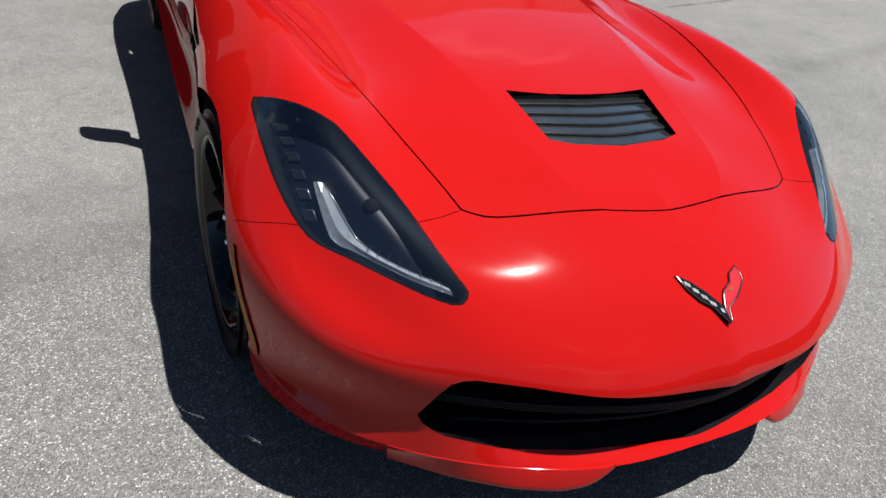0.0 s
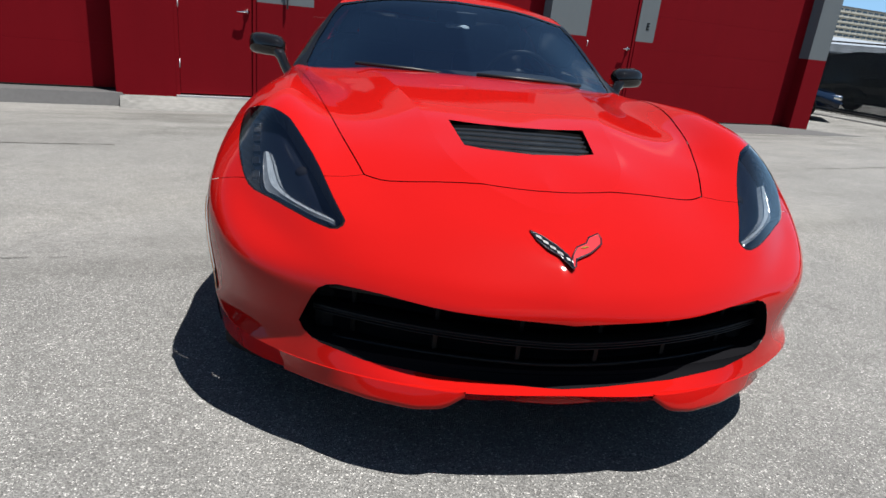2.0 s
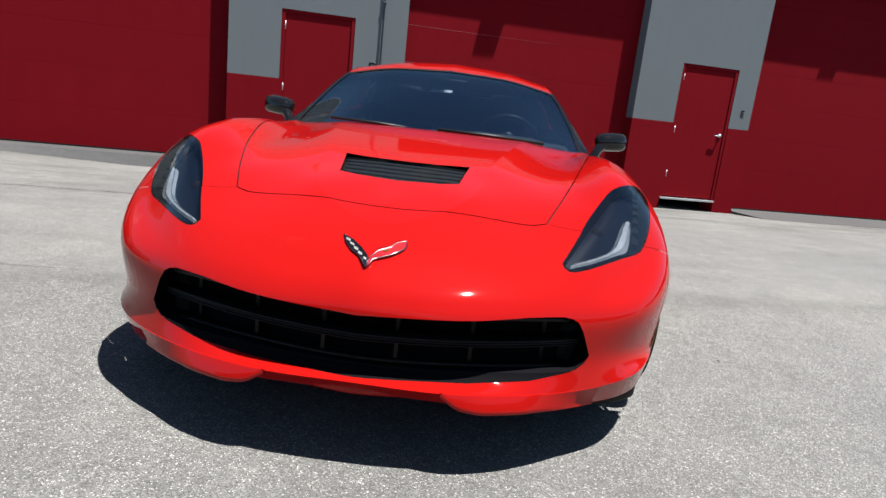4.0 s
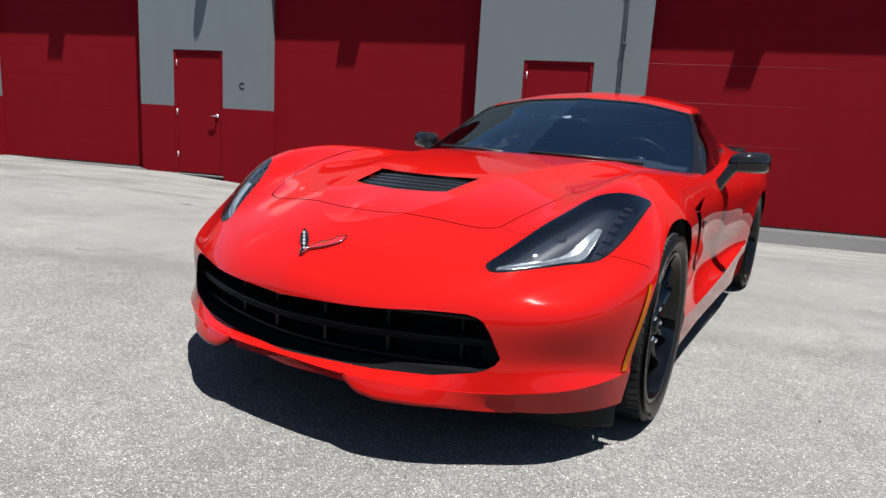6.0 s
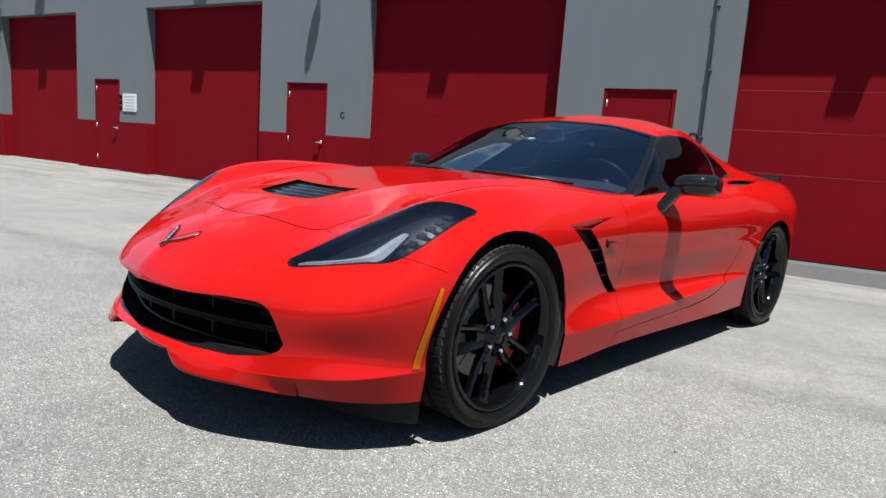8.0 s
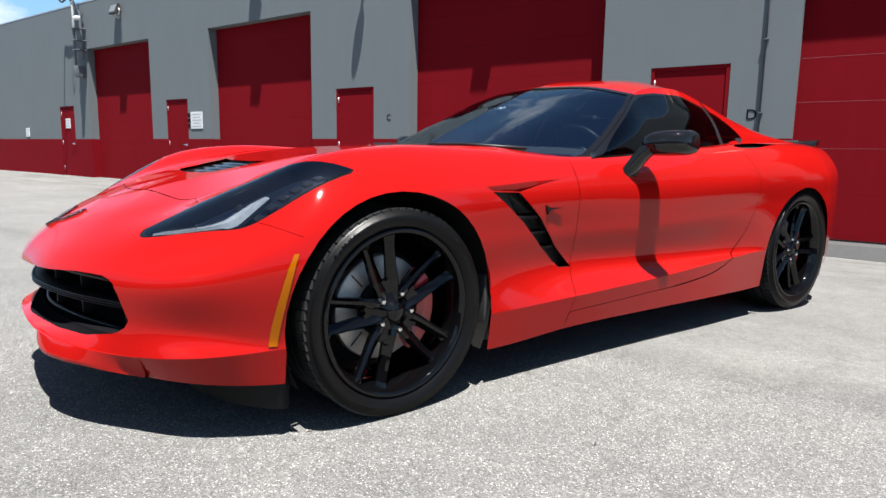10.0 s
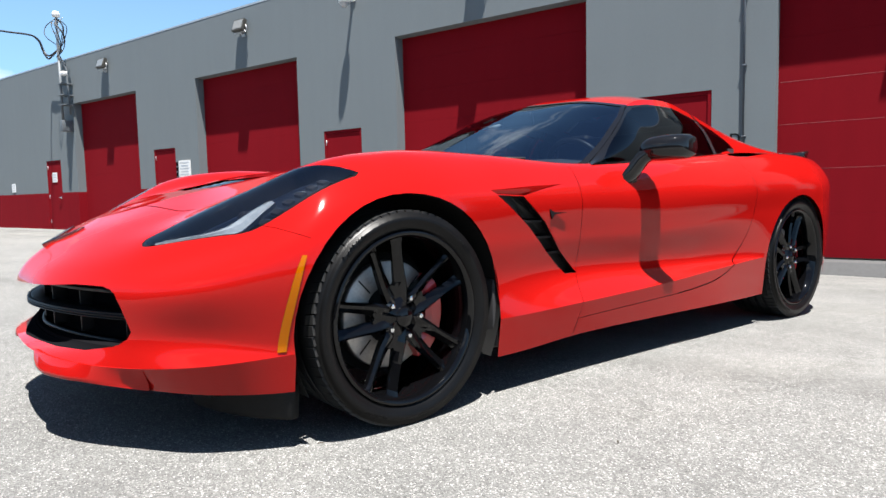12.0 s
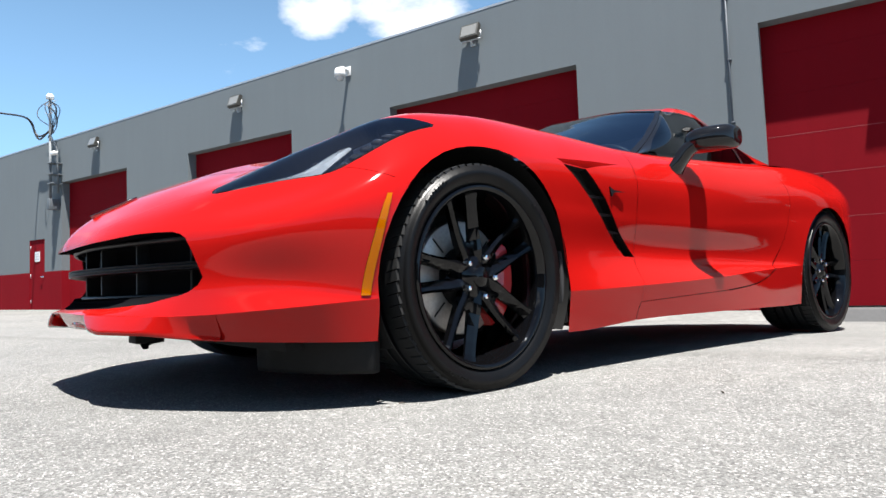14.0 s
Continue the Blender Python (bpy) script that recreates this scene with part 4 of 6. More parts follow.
class Shell:
    """A fine mesh of a Net that can be cut along outlines and split into panels."""

    def __init__(self, net, u_steps, v_steps, base):
        self.net, self.bm = net, bmesh.new()
        bm = self.bm
        self.u, self.v, self.k = (bm.verts.layers.float.new(c) for c in "uvk")
        self.tag = bm.faces.layers.int.new("panel")
        self.names = [base]
        us = np.linspace(0, len(net.s) - 1, (len(net.s) - 1) * u_steps + 1)
        for strip, (lo, hi) in enumerate(zip(net.breaks, net.breaks[1:])):
            vs = np.linspace(lo, hi, (hi - lo) * v_steps + 1)
            uu, vv = np.meshgrid(us, vs, indexing="ij")
            kk = np.full(uu.size, strip)
            pts = net.at(uu.ravel(), vv.ravel(), kk)
            grid = []
            for p, a, b in zip(pts, uu.ravel(), vv.ravel()):
                w = bm.verts.new(p)
                w[self.u], w[self.v], w[self.k] = a, b, strip
                grid.append(w)
            n = len(vs)
            for i in range(len(us) - 1):
                for j in range(n - 1):
                    quad = [grid[i * n + j], grid[(i + 1) * n + j], grid[(i + 1) * n + j + 1], grid[i * n + j + 1]]
                    try:
                        bm.faces.new(quad)
                    except ValueError:
                        pass

    def cut(self, outline, axes, name, where=lambda c: True, only=None):
        """Cuts along a closed outline, seen along the third axis, and names the faces inside it."""
        bm = self.bm
        poly = [Vector(p) for p in outline]
        a, b = axes
        n = len(poly)
        for i in range(n):
            p, q = poly[i], poly[(i + 1) % n]
            if (q - p).length < 1e-7:
                continue
            lo, hi = (min(p[0], q[0]) - 1e-4, min(p[1], q[1]) - 1e-4), (max(p[0], q[0]) + 1e-4, max(p[1], q[1]) + 1e-4)
            faces = []
            for f in bm.faces:
                xs = [w.co[a] for w in f.verts]
                if max(xs) < lo[0] or min(xs) > hi[0]:
                    continue
                ys = [w.co[b] for w in f.verts]
                if max(ys) < lo[1] or min(ys) > hi[1]:
                    continue
                if where(f.calc_center_median()):
                    faces.append(f)
            if not faces:
                continue
            co, no = Vector((0, 0, 0)), Vector((0, 0, 0))
            co[a], co[b] = p
            no[a], no[b] = (q - p)[1], -(q - p)[0]
            geom = list({x for f in faces for x in (f, *f.edges, *f.verts)})
            bmesh.ops.bisect_plane(bm, geom=geom, plane_co=co, plane_no=no.normalized(), dist=2e-5)
        if name not in self.names:
            self.names.append(name)
        code = self.names.index(name)
        allowed = None if only is None else {self.names.index(o) for o in only}
        for f in bm.faces:
            c = f.calc_center_median()
            if (allowed is None or f[self.tag] in allowed) and where(c) and inside((c[a], c[b]), poly):
                f[self.tag] = code

    def panel(self, name, sink=0.0, mirror=0):
        """Vertices, faces and normals of one panel. mirror 0: as built; 1: mirrored; 2: both halves."""
        code = self.names.index(name)
        faces = [f for f in self.bm.faces if f[self.tag] == code]
        verts = list({w for f in faces for w in f.verts})
        if not verts:
            return [], [], []
        verts.sort(key=lambda w: w.index)
        where = {w: i for i, w in enumerate(verts)}
        u, v, k = (np.array([w[x] for w in verts]) for x in (self.u, self.v, self.k))
        k = np.round(k).astype(int)
        pts, nor = self.net.at(u, v, k), self.net.normals(u, v, k)
        out = nor
        pts = pts - sink * out
        loops = [[where[w] for w in f.verts] for f in faces]
        both = []
        if mirror in (0, 2):
            both.append((pts, nor, loops))
        if mirror in (1, 2):
            flip = np.array((-1, 1, 1))
            both.append((pts * flip, nor * flip, [g[::-1] for g in loops]))
        P, N, F, base = [], [], [], 0
        for p, n, fs in both:
            P += p.tolist()
            N += n.tolist()
            F += [[i + base for i in g] for g in fs]
            base += len(p)
        return P, N, F


def inside(p, poly):
    x, y = p
    hit = False
    n = len(poly)
    for i in range(n):
        (x0, y0), (x1, y1) = poly[i], poly[(i + 1) % n]
        if (y0 > y) != (y1 > y) and x < (x1 - x0) * (y - y0) / (y1 - y0) + x0:
            hit = not hit
    return hit


def skin(name, data, material, parent, label="", flip=False):
    """A panel as a mesh with the normals of its smooth surface."""
    P, N, F = data
    if flip:
        F = [f[::-1] for f in F]
    me = bpy.data.meshes.new(name)
    me.from_pydata(P, [], F)
    me.materials.append(material)
    for f in me.polygons:
        f.use_smooth = True
    if N:
        me.normals_split_custom_set_from_vertices(N)
    ob = new(name, me)
    ob.parent = parent
    return tagged(ob, label)


def stroke(points, width):
    """The outline of a thin band along points."""
    pts = [Vector(p) for p in points]
    left, right = [], []
    for i, p in enumerate(pts):
        d = (pts[min(i + 1, len(pts) - 1)] - pts[max(i - 1, 0)]).normalized()
        s = Vector((-d[1], d[0])) * width / 2
        left.append(tuple(p + s))
        right.append(tuple(p - s))
    return left + right[::-1]


def smooth_line(points, steps=14):
    return [(p[0], p[1]) for p in curve_through([(a, b, 0) for a, b in points], steps)]


# Lines of the body's left half, from nose to tail, station by station.
SILL = [(0, -2.215, .215), (.30, -2.192, .205), (.592, -2.074, .188), (.790, -1.916, .178), (.880, -1.735, .17), (.90, -1.355, .17), (.885, -.965, .135),
        (.885, -.57, .15), (.885, 0, .147), (.885, .5, .14), (.875, .93, .136), (.905, 1.355, .17), (.875, 1.75, .19), (.76, 1.98, .21), (.5, 2.11, .22), (0, 2.14, .22)]
LOW = [(0, -2.268, .262), (.30, -2.240, .255), (.61, -2.105, .25), (.81, -1.94, .262), (.897, -1.735, .275), (.905, -1.355, .28), (.903, -.965, .268),
       (.905, -.57, .275), (.905, 0, .292), (.90, .5, .318), (.895, .95, .335), (.910, 1.355, .32), (.880, 1.75, .32), (.775, 1.99, .32), (.5, 2.12, .32), (0, 2.15, .32)]
MID = [(0, -2.206, .290), (.30, -2.178, .294), (.607, -2.088, .325), (.794, -1.924, .312), (.896, -1.735, .286), (.905, -1.355, .37), (.885, -.965, .39),
       (.846, -.55, .385), (.848, 0, .365), (.862, .5, .347), (.8955, .95, .343), (.913, 1.355, .37), (.884, 1.75, .43), (.785, 2.0, .45), (.5, 2.12, .45), (0, 2.15, .45)]
FLANK = [(0, -2.262, .44), (.30, -2.224, .440), (.592, -2.092, .452), (.806, -1.932, .474), (.917, -1.715, .525), (.928, -1.355, .54), (.896, -.96, .54),
         (.862, -.55, .53), (.868, 0, .53), (.884, .55, .55), (.905, .95, .57), (.915, 1.355, .58), (.887, 1.75, .60), (.79, 2.0, .6), (.5, 2.13, .6), (0, 2.16, .6)]
SHOULDER = [(0, -2.246, .485), (.30, -2.196, .49), (.575, -2.066, .505), (.768, -1.855, .565), (.872, -1.665, .645), (.905, -1.35, .70), (.888, -.95, .70),
            (.868, -.54, .69), (.870, 0, .70), (.888, .58, .71), (.902, .95, .73), (.908, 1.355, .73), (.873, 1.75, .74), (.785, 2.0, .74), (.5, 2.14, .75), (0, 2.17, .75)]
CREST = [(0, -2.185, .545), (.29, -2.125, .55), (.535, -1.99, .585), (.67, -1.79, .69), (.735, -1.60, .782), (.745, -1.33, .832), (.765, -.93, .828),
         (.80, -.52, .80), (.80, 0, .815), (.79, .60, .852), (.80, .95, .872), (.805, 1.355, .878), (.775, 1.75, .872), (.715, 1.99, .86), (.5, 2.12, .88), (0, 2.16, .88)]
VALLEY = [(0, -2.12, .585), (.25, -2.045, .606), (.438, -1.885, .648), (.55, -1.70, .712), (.56, -1.54, .752), (.57, -1.31, .772), (.61, -.93, .788),
          (.70, -.545, .802), (.68, 0, .82), (.66, .62, .865), (.66, .95, .893), (.66, 1.355, .905), (.64, 1.75, .905), (.62, 2.0, .90), (.4, 2.09, .90), (0, 2.14, .9)]
BULGE = [(0, -2.02, .636), (.150, -1.93, .667), (.245, -1.80, .709), (.285, -1.62, .748), (.30, -1.48, .780), (.335, -1.30, .808), (.40, -.95, .837),
         (.45, -.60, .842), (.4, 0, .80), (.4, .62, .84), (.4, .95, .88), (.4, 1.355, .92), (.4, 1.75, .93), (.4, 1.98, .92), (.25, 2.07, .92), (0, 2.12, .915)]
SPINE = [(0, -1.91, .678), (0, -1.80, .707), (0, -1.68, .738), (0, -1.55, .766), (0, -1.42, .787), (0, -1.28, .805), (0, -.97, .836),
         (0, -.68, .85), (0, 0, .80), (0, .6, .84), (0, .95, .88), (0, 1.355, .92), (0, 1.75, .93), (0, 1.95, .93), (0, 2.05, .925), (0, 2.1, .92)]
body = Shell(Net([SILL, LOW, MID, FLANK, SHOULDER, CREST, VALLEY, BULGE, SPINE], creases=(1, 7), ridge=(3, 4, 5)), 9, 6, "quarter_panel")

SIDE, TOP, FRONT = (1, 2), (0, 1), (0, 2)


def round_outline(cy, cz, ry, rz, n=44):
    return [(cy + ry * math.cos(2 * math.pi * i / n), cz + rz * math.sin(2 * math.pi * i / n)) for i in range(n)]


HOOD_FRONT = smooth_line([(-0.02, -1.932), (.09, -1.918), (.18, -1.906), (.26, -1.894), (.33, -1.884), (.39, -1.875), (.442, -1.863), (.488, -1.838)], 18)
HOOD_SIDE = smooth_line([(.488, -1.838), (.536, -1.70), (.589, -1.52), (.63, -1.35), (.705, -1.0), (.765, -.62)], 16)
HOOD_REAR = [(.765, -.62), (.755, -.56), (.70, -.52), (.60, -.54), (.40, -.655), (.20, -.69), (-0.02, -.70)]
DOOR_EDGE = smooth_line([(-.53, .86), (-.515, .60), (-.525, .38), (-.572, .215)], 8) + smooth_line([(-.572, .215), (-.13, .228), (.24, .242), (.48, .272), (.635, .335), (.75, .45), (.815, .60), (.82, .72), (.76, .86)], 22)[1:]
LAMP = smooth_line([(.531, -1.998), (.536, -2.008), (.553, -2.013), (.60, -1.985), (.66, -1.932), (.735, -1.856), (.788, -1.800), (.812, -1.755), (.833, -1.69), (.845, -1.60), (.846, -1.50)], 24) + [(.838, -1.484), (.782, -1.556), (.744, -1.598)] + smooth_line([(.704, -1.637), (.678, -1.678), (.618, -1.795), (.571, -1.910), (.531, -1.995)], 10)
GRILLE = smooth_line([(-0.02, .443), (.18, .450), (.33, .456), (.45, .464), (.545, .462)], 10) + [(.570, .455), (.588, .443), (.605, .415), (.624, .368), (.633, .345), (.622, .325), (.598, .308)] + smooth_line([(.58, .304), (.3, .2955), (-0.02, .2915)], 6)
VENT = [(-0.02, -1.520), (.10, -1.515), (.223, -1.497), (.199, -1.690), (.14, -1.711), (-0.02, -1.728)]
SLOT = [(-.985, .686), (-.90, .682), (-.855, .680), (-.735, .585), (-.635, .475), (-.522, .381), (-.595, .384), (-.715, .475), (-.83, .575)]
LEDGE = [(-1.012, .703), (-.80, .716), (-.62, .723), (-.75, .703), (-.852, .683), (-.984, .689)]
MARKER = smooth_line([(-1.754, .284), (-1.746, .345), (-1.731, .42), (-1.714, .49), (-1.699, .537)], 10) + smooth_line([(-1.711, .537), (-1.732, .49), (-1.752, .42), (-1.768, .345), (-1.776, .284)], 10)
INTAKE = [(.776, .765), (.800, .80), (.810, .90), (.806, .985), (.783, 1.21), (.757, 1.04), (.745, .93), (.752, .82)]
CABIN = [(-0.02, -.64), (.40, -.58), (.66, -.42), (.755, -.30), (.765, 0), (.75, .4), (.70, .75), (.64, 1.05), (.62, 1.4), (.60, 1.75), (-0.02, 1.82)]

nose = [(-0.1, -2.6), (1.2, -2.6), (1.2, -1.60), (.90, -1.685), (.80, -1.775), (.60, -1.855), (.488, -1.838)] + HOOD_FRONT[::-1][1:] + [(-0.1, -1.932)]
body.cut([(-0.05, -1.99), (1.3, -1.99), (1.3, -.521), (-.05, -.521)], TOP, "fender")
body.cut(nose, TOP, "front_bumper")
body.cut(HOOD_FRONT + HOOD_SIDE[1:] + HOOD_REAR[1:], TOP, "hood", lambda c: c.z > .55)
body.cut(DOOR_EDGE, SIDE, "door", lambda c: c.x > .7)
body.cut(CABIN, TOP, "cabin_hole", lambda c: c.z > .7)
body.cut(round_outline(-1.358, .325, .378, .372), SIDE, "arch_hole", lambda c: c.x > .55 and c.z < .72)
body.cut(round_outline(1.335, .295, .375, .362), SIDE, "arch_hole", lambda c: c.x > .6 and c.z < .70)
body.cut([(-1.73, .0), (-.985, .0), (-.985, .33), (-1.73, .33)], SIDE, "arch_hole", lambda c: c.x > .6)
body.cut([(.96, .0), (1.71, .0), (1.71, .31), (.96, .31)], SIDE, "arch_hole", lambda c: c.x > .6)
body.cut(GRILLE, FRONT, "grille_hole", lambda c: c.y < -1.95)
body.cut([(-.02, .268), (.30, .272), (.47, .282), (.585, .303), (.58, .3065), (.3, .298), (-.02, .294)], FRONT, "grille_sill", lambda c: c.y < -1.95, only=("front_bumper",))
body.cut(LAMP, TOP, "lens", lambda c: c.z > .5)
rim = [(.5 * (.69 + .0) + (x - .69) * .968 + .345, -1.76 + (y + 1.76) * .976) for x, y in LAMP]
body.cut(rim, TOP, "lens_inner", lambda c: c.z > .5, only=("lens",))
body.cut(VENT, TOP, "vent_hole", lambda c: c.z > .6)
body.cut(SLOT, SIDE, "slot_hole", lambda c: c.x > .7)
body.cut(LEDGE, SIDE, "ledge", lambda c: c.x > .7 and c.z > .68, only=("fender",))
body.cut(INTAKE, TOP, "intake", lambda c: c.z > .75)
body.cut(MARKER, SIDE, "marker", lambda c: c.x > .7)
GAP = .004
skins = ("fender", "front_bumper", "hood", "door", "quarter_panel")
body.cut(stroke(HOOD_FRONT + HOOD_SIDE[1:], GAP), TOP, "gap", lambda c: c.z > .55, skins)
body.cut(stroke([(.488, -1.838), (.54, -1.850), (.607, -1.86)], GAP * .4), TOP, "gap", lambda c: c.z > .55, skins)
body.cut(stroke([(-1.79, .622), (-1.75, .611), (-1.68, .581)], GAP * .4), SIDE, "gap", lambda c: c.x > .75 and c.z > .5, skins)
body.cut(stroke(DOOR_EDGE, GAP * .6), SIDE, "gap", lambda c: c.x > .7, skins)
body.cut(stroke([q for q in DOOR_EDGE if q[0] > .05 and q[1] < .47], GAP * 1.4), SIDE, "gap", lambda c: c.x > .7, skins)
body.cut(stroke([(-.572, .217), (-.60, .14)], GAP * .8), SIDE, "gap", lambda c: c.x > .7, skins)

skin("hood", body.panel("hood", mirror=2), PAINT, car, "long sculpted red hood")
skin("front_bumper", body.panel("front_bumper", mirror=2), PAINT, car, "red front bumper skin")
skin("grille_sill", body.panel("grille_sill", mirror=2), INK, car, "black sill inside the grille opening")
for side in (0, 1):
    skin("fender", body.panel("fender", mirror=side), PAINT, car)
    skin("door", body.panel("door", mirror=side), PAINT, car)
    skin("quarter_panel", body.panel("quarter_panel", mirror=side), PAINT, car)
    skin("shut_line", body.panel("gap", .006, side), MATT_BLACK, car, "dark gap between body panels")
    skin("marker_light", body.panel("marker", -.004, side), AMBER, car, "narrow amber side marker")
    P, N, F = body.panel("ledge", 0, side)
    sg = -1 if side else 1
    tucked = [(x - sg * .016 * min(max((.703 + .0515 * (y + 1.012) - z) / .03, 0), 1), y, z) for x, y, z in P]
    skin("vent_ledge", (tucked, [], F), PAINT, car)


def mirrored(ob, name=None):
    """The same part on the car's other side."""
    me = ob.data.copy()
    me.transform(Matrix.Diagonal((-1, 1, 1, 1)))
    me.flip_normals()
    twin = new(name or ob.name, me)
    twin.parent = ob.parent
    if ob.get("label"):
        tagged(twin, ob["label"])
    return twin


def pair(name, bm, material, parent, label="", smooth=True):
    ob = part(name, bm, material, parent, label, smooth)
    return ob, mirrored(ob, name)


# wheel wells: a drum behind each arch and the rolled lip round its edge
def wheel_well(cy, r, cz, x_out):
    bm = bmesh.new()
    n = 36
    rings = []
    for x in (x_out - .004, x_out - .03, .50):
        rr = r + (.004 if x > .8 else .03)
        arc = [radians(-28 + 236 * i / n) for i in range(n + 1)]
        rings.append([bm.verts.new((x, cy + rr * math.cos(a), cz + rr * math.sin(a))) for a in arc])
    for a, b in zip(rings, rings[1:]):
        for i in range(n):
            bm.faces.new((a[i], a[i + 1], b[i + 1], b[i]))
    bm.faces.new(rings[-1])
    return pair("wheel_well", bm, MATT_BLACK, car, "black plastic wheel well")


wheel_well(-1.358, .376, .325, .895)
wheel_well(1.335, .368, .295, .89)


# ---- wheels ----
def make_wheel(name, radius, width, rim_r, at, phase):
    """A ten-spoke gloss black wheel in pairs of spokes, with tyre, disc, caliper and nuts. Its outer face looks along +x."""
    w = empty(name, Matrix.Identity(4))
    w.parent = car
    hw = width / 2
    bm = bmesh.new()
    R, r = radius, rim_r
    prof = [(r - .004, hw - .028), (r + .008, hw - .012), (r + .03, hw - .002), (r + .055, hw), (R - .030, hw - .003), (R - .012, hw - .009), (R - .003, hw - .020),
            (R, hw - .042), (R, -hw + .045), (R - .002, -hw + .015), (R - .012, -hw - .01), (R - .05, -hw - .025), (r + .01, -hw - .015), (r - .004, -hw + .01)]
    lathe(bm, prof, 72)
    tyre = part("tyre", bm, RUBBER, w, "low-profile black tyre")
    # tread blocks on the shoulders and ribs round the crown
    bm = bmesh.new()
    for i in range(68):
        for s in (-1, 1):
            a = 2 * math.pi * (i + .25 * s) / 68
            m = Matrix.Rotation(a, 4, "X")
            box(bm, (s * (hw - .066), -.0128, R - .014), (s * (hw - .016), .0128, R + .0010), m @ Matrix.Rotation(radians(9 * s), 4, "Z"))
    for x in (-.045, 0, .045):
        lathe(bm, [(R - .002, x - .016), (R + .0012, x - .013), (R + .0012, x + .013), (R - .002, x + .016)], 72)
    part("tread", bm, TREAD, tyre, "worn grey tread blocks", False)
    bm = bmesh.new()
    # raised marks round the sidewall, in three short runs
    rng = random.Random(11)
    for start, count, low, high in ((.55, 9, .030, .050), (2.55, 7, .034, .046), (4.30, 10, .036, .044), (5.35, 6, .030, .048)):
        for i in range(count):
            turn_on = Matrix.Rotation(start + i * .038, 4, "X")
            for k in range(2):
                z0 = r + low + (high - low) * rng.choice((0, .25, .5))
                y0 = .0035 * k - .003
                box(bm, (hw - .004, y0, z0), (hw + .0009, y0 + .0014, z0 + (high - low) * rng.uniform(.3, .5)), turn_on)
    tagged(part("sidewall_marks", bm, RUBBER, tyre, "raised marks in the tyre's sidewall", smooth=False), kind="stuff")
    # rim barrel and lip
    bm = bmesh.new()
    lathe(bm, [(r + .004, hw - .020), (r + .002, hw - .010), (r - .006, hw - .008), (r - .014, hw - .016), (r - .020, hw - .045), (r - .030, hw - .075), (r - .034, -hw + .03), (r, -hw + .02)], 72)
    part("rim", bm, WHEEL_BLACK, w, "gloss black alloy rim")
    # spokes: five pairs that fork towards the lip
    face = hw - .034
    for i in range(5):
        a = 2 * math.pi * i / 5 + phase
        bm = bmesh.new()
        for s in (-1, 1):
            pts = [(.030, s * .012, .022), (.075, s * .021, .021), (.105, s * .0275, .0190), (.14, s * .032, .0170), (.185, s * .0375, .0155), (.222, s * .042, .0165), (r - .010, s * .047, .0245)]
            rows = []
            for q, (d, off, half) in enumerate(pts):
                x = face - .028 * math.sin(math.pi * min(d / r, 1)) * .4 - (.012 if q == 0 else 0) + (.004 if q == 6 else 0)
                depth = .036 - .012 * q / 6
                # the crest runs along the outer flank; the inner flank falls away into the fork
                rows.append([bm.verts.new((x + dx, off + s * dy, d)) for dx, dy in ((-depth, -half), (-.019, -half), (-.005, -half * .1), (0, half * .5), (-.009, half), (-depth, half))])
            for p, n in zip(rows, rows[1:]):
                for j in range(6):
                    bm.faces.new((p[j], p[(j + 1) % 6], n[(j + 1) % 6], n[j]))
            bm.faces.new(rows[0][::-1])
            bm.faces.new(rows[-1])
        # the web that joins the two at the root, with a hollowed end
        prism(bm, [(-.03, .06), (.03, .06), (.026, .098), (.010, .106), (0, .098), (-.010, .106), (-.026, .098)], -.012, .012, Matrix.Translation((face - .033, 0, 0)) @ Matrix.Rotation(radians(90), 4, "Z"))
        bmesh.ops.recalc_face_normals(bm, faces=bm.faces)
        bmesh.ops.rotate(bm, verts=bm.verts, cent=(0, 0, 0), matrix=Matrix.Rotation(a, 3, "X"))
        part("spoke", bm, WHEEL_BLACK, w, smooth=False)
    bm = bmesh.new()
    lathe(bm, [(0.0, face + .003), (.026, face + .002), (.031, face - .004), (.034, face - .014), (.058, face - .018), (.066, face - .026), (.070, face - .05)], 40)
    part("hub", bm, WHEEL_BLACK, w)
    for i in range(5):
        a = 2 * math.pi * (i + .5) / 5 + phase
        bm = bmesh.new()
        lathe(bm, [(0.0, .014), (.007, .013), (.010, .008), (.010, -.01)], 6, Matrix.Translation((face - .012, .0595 * -math.sin(a), .0595 * math.cos(a))))
        part("wheel_nut", bm, CHROME, w, "bright steel wheel nut", False)
    bm = bmesh.new()
    lathe(bm, [(.09, face - .085), (.165, face - .085), (.168, face - .087), (.168, face - .115), (.165, face - .117), (.09, face - .117)], 56)
    disc = part("brake_disc", bm, STEEL, w, "grey steel brake disc")
    bm = bmesh.new()
    lathe(bm, [(0.0, face - .06), (.085, face - .062), (.092, face - .088)], 40)
    part("disc_hat", bm, MATT_BLACK, disc)
    for i in range(12):
        a = 2 * math.pi * i / 12
        bm = bmesh.new()
        box(bm, (face - .0855, -.0022, .102), (face - .0838, .0022, .158), Matrix.Rotation(a, 4, "X") @ Matrix.Translation((0, .0, 0)) @ Matrix.Rotation(radians(14), 4, "X"))
        part("disc_slot", bm, MATT_BLACK, disc, smooth=False)
    # caliper behind the spokes, toward the tail
    bm = bmesh.new()
    steps = 9
    rows = []
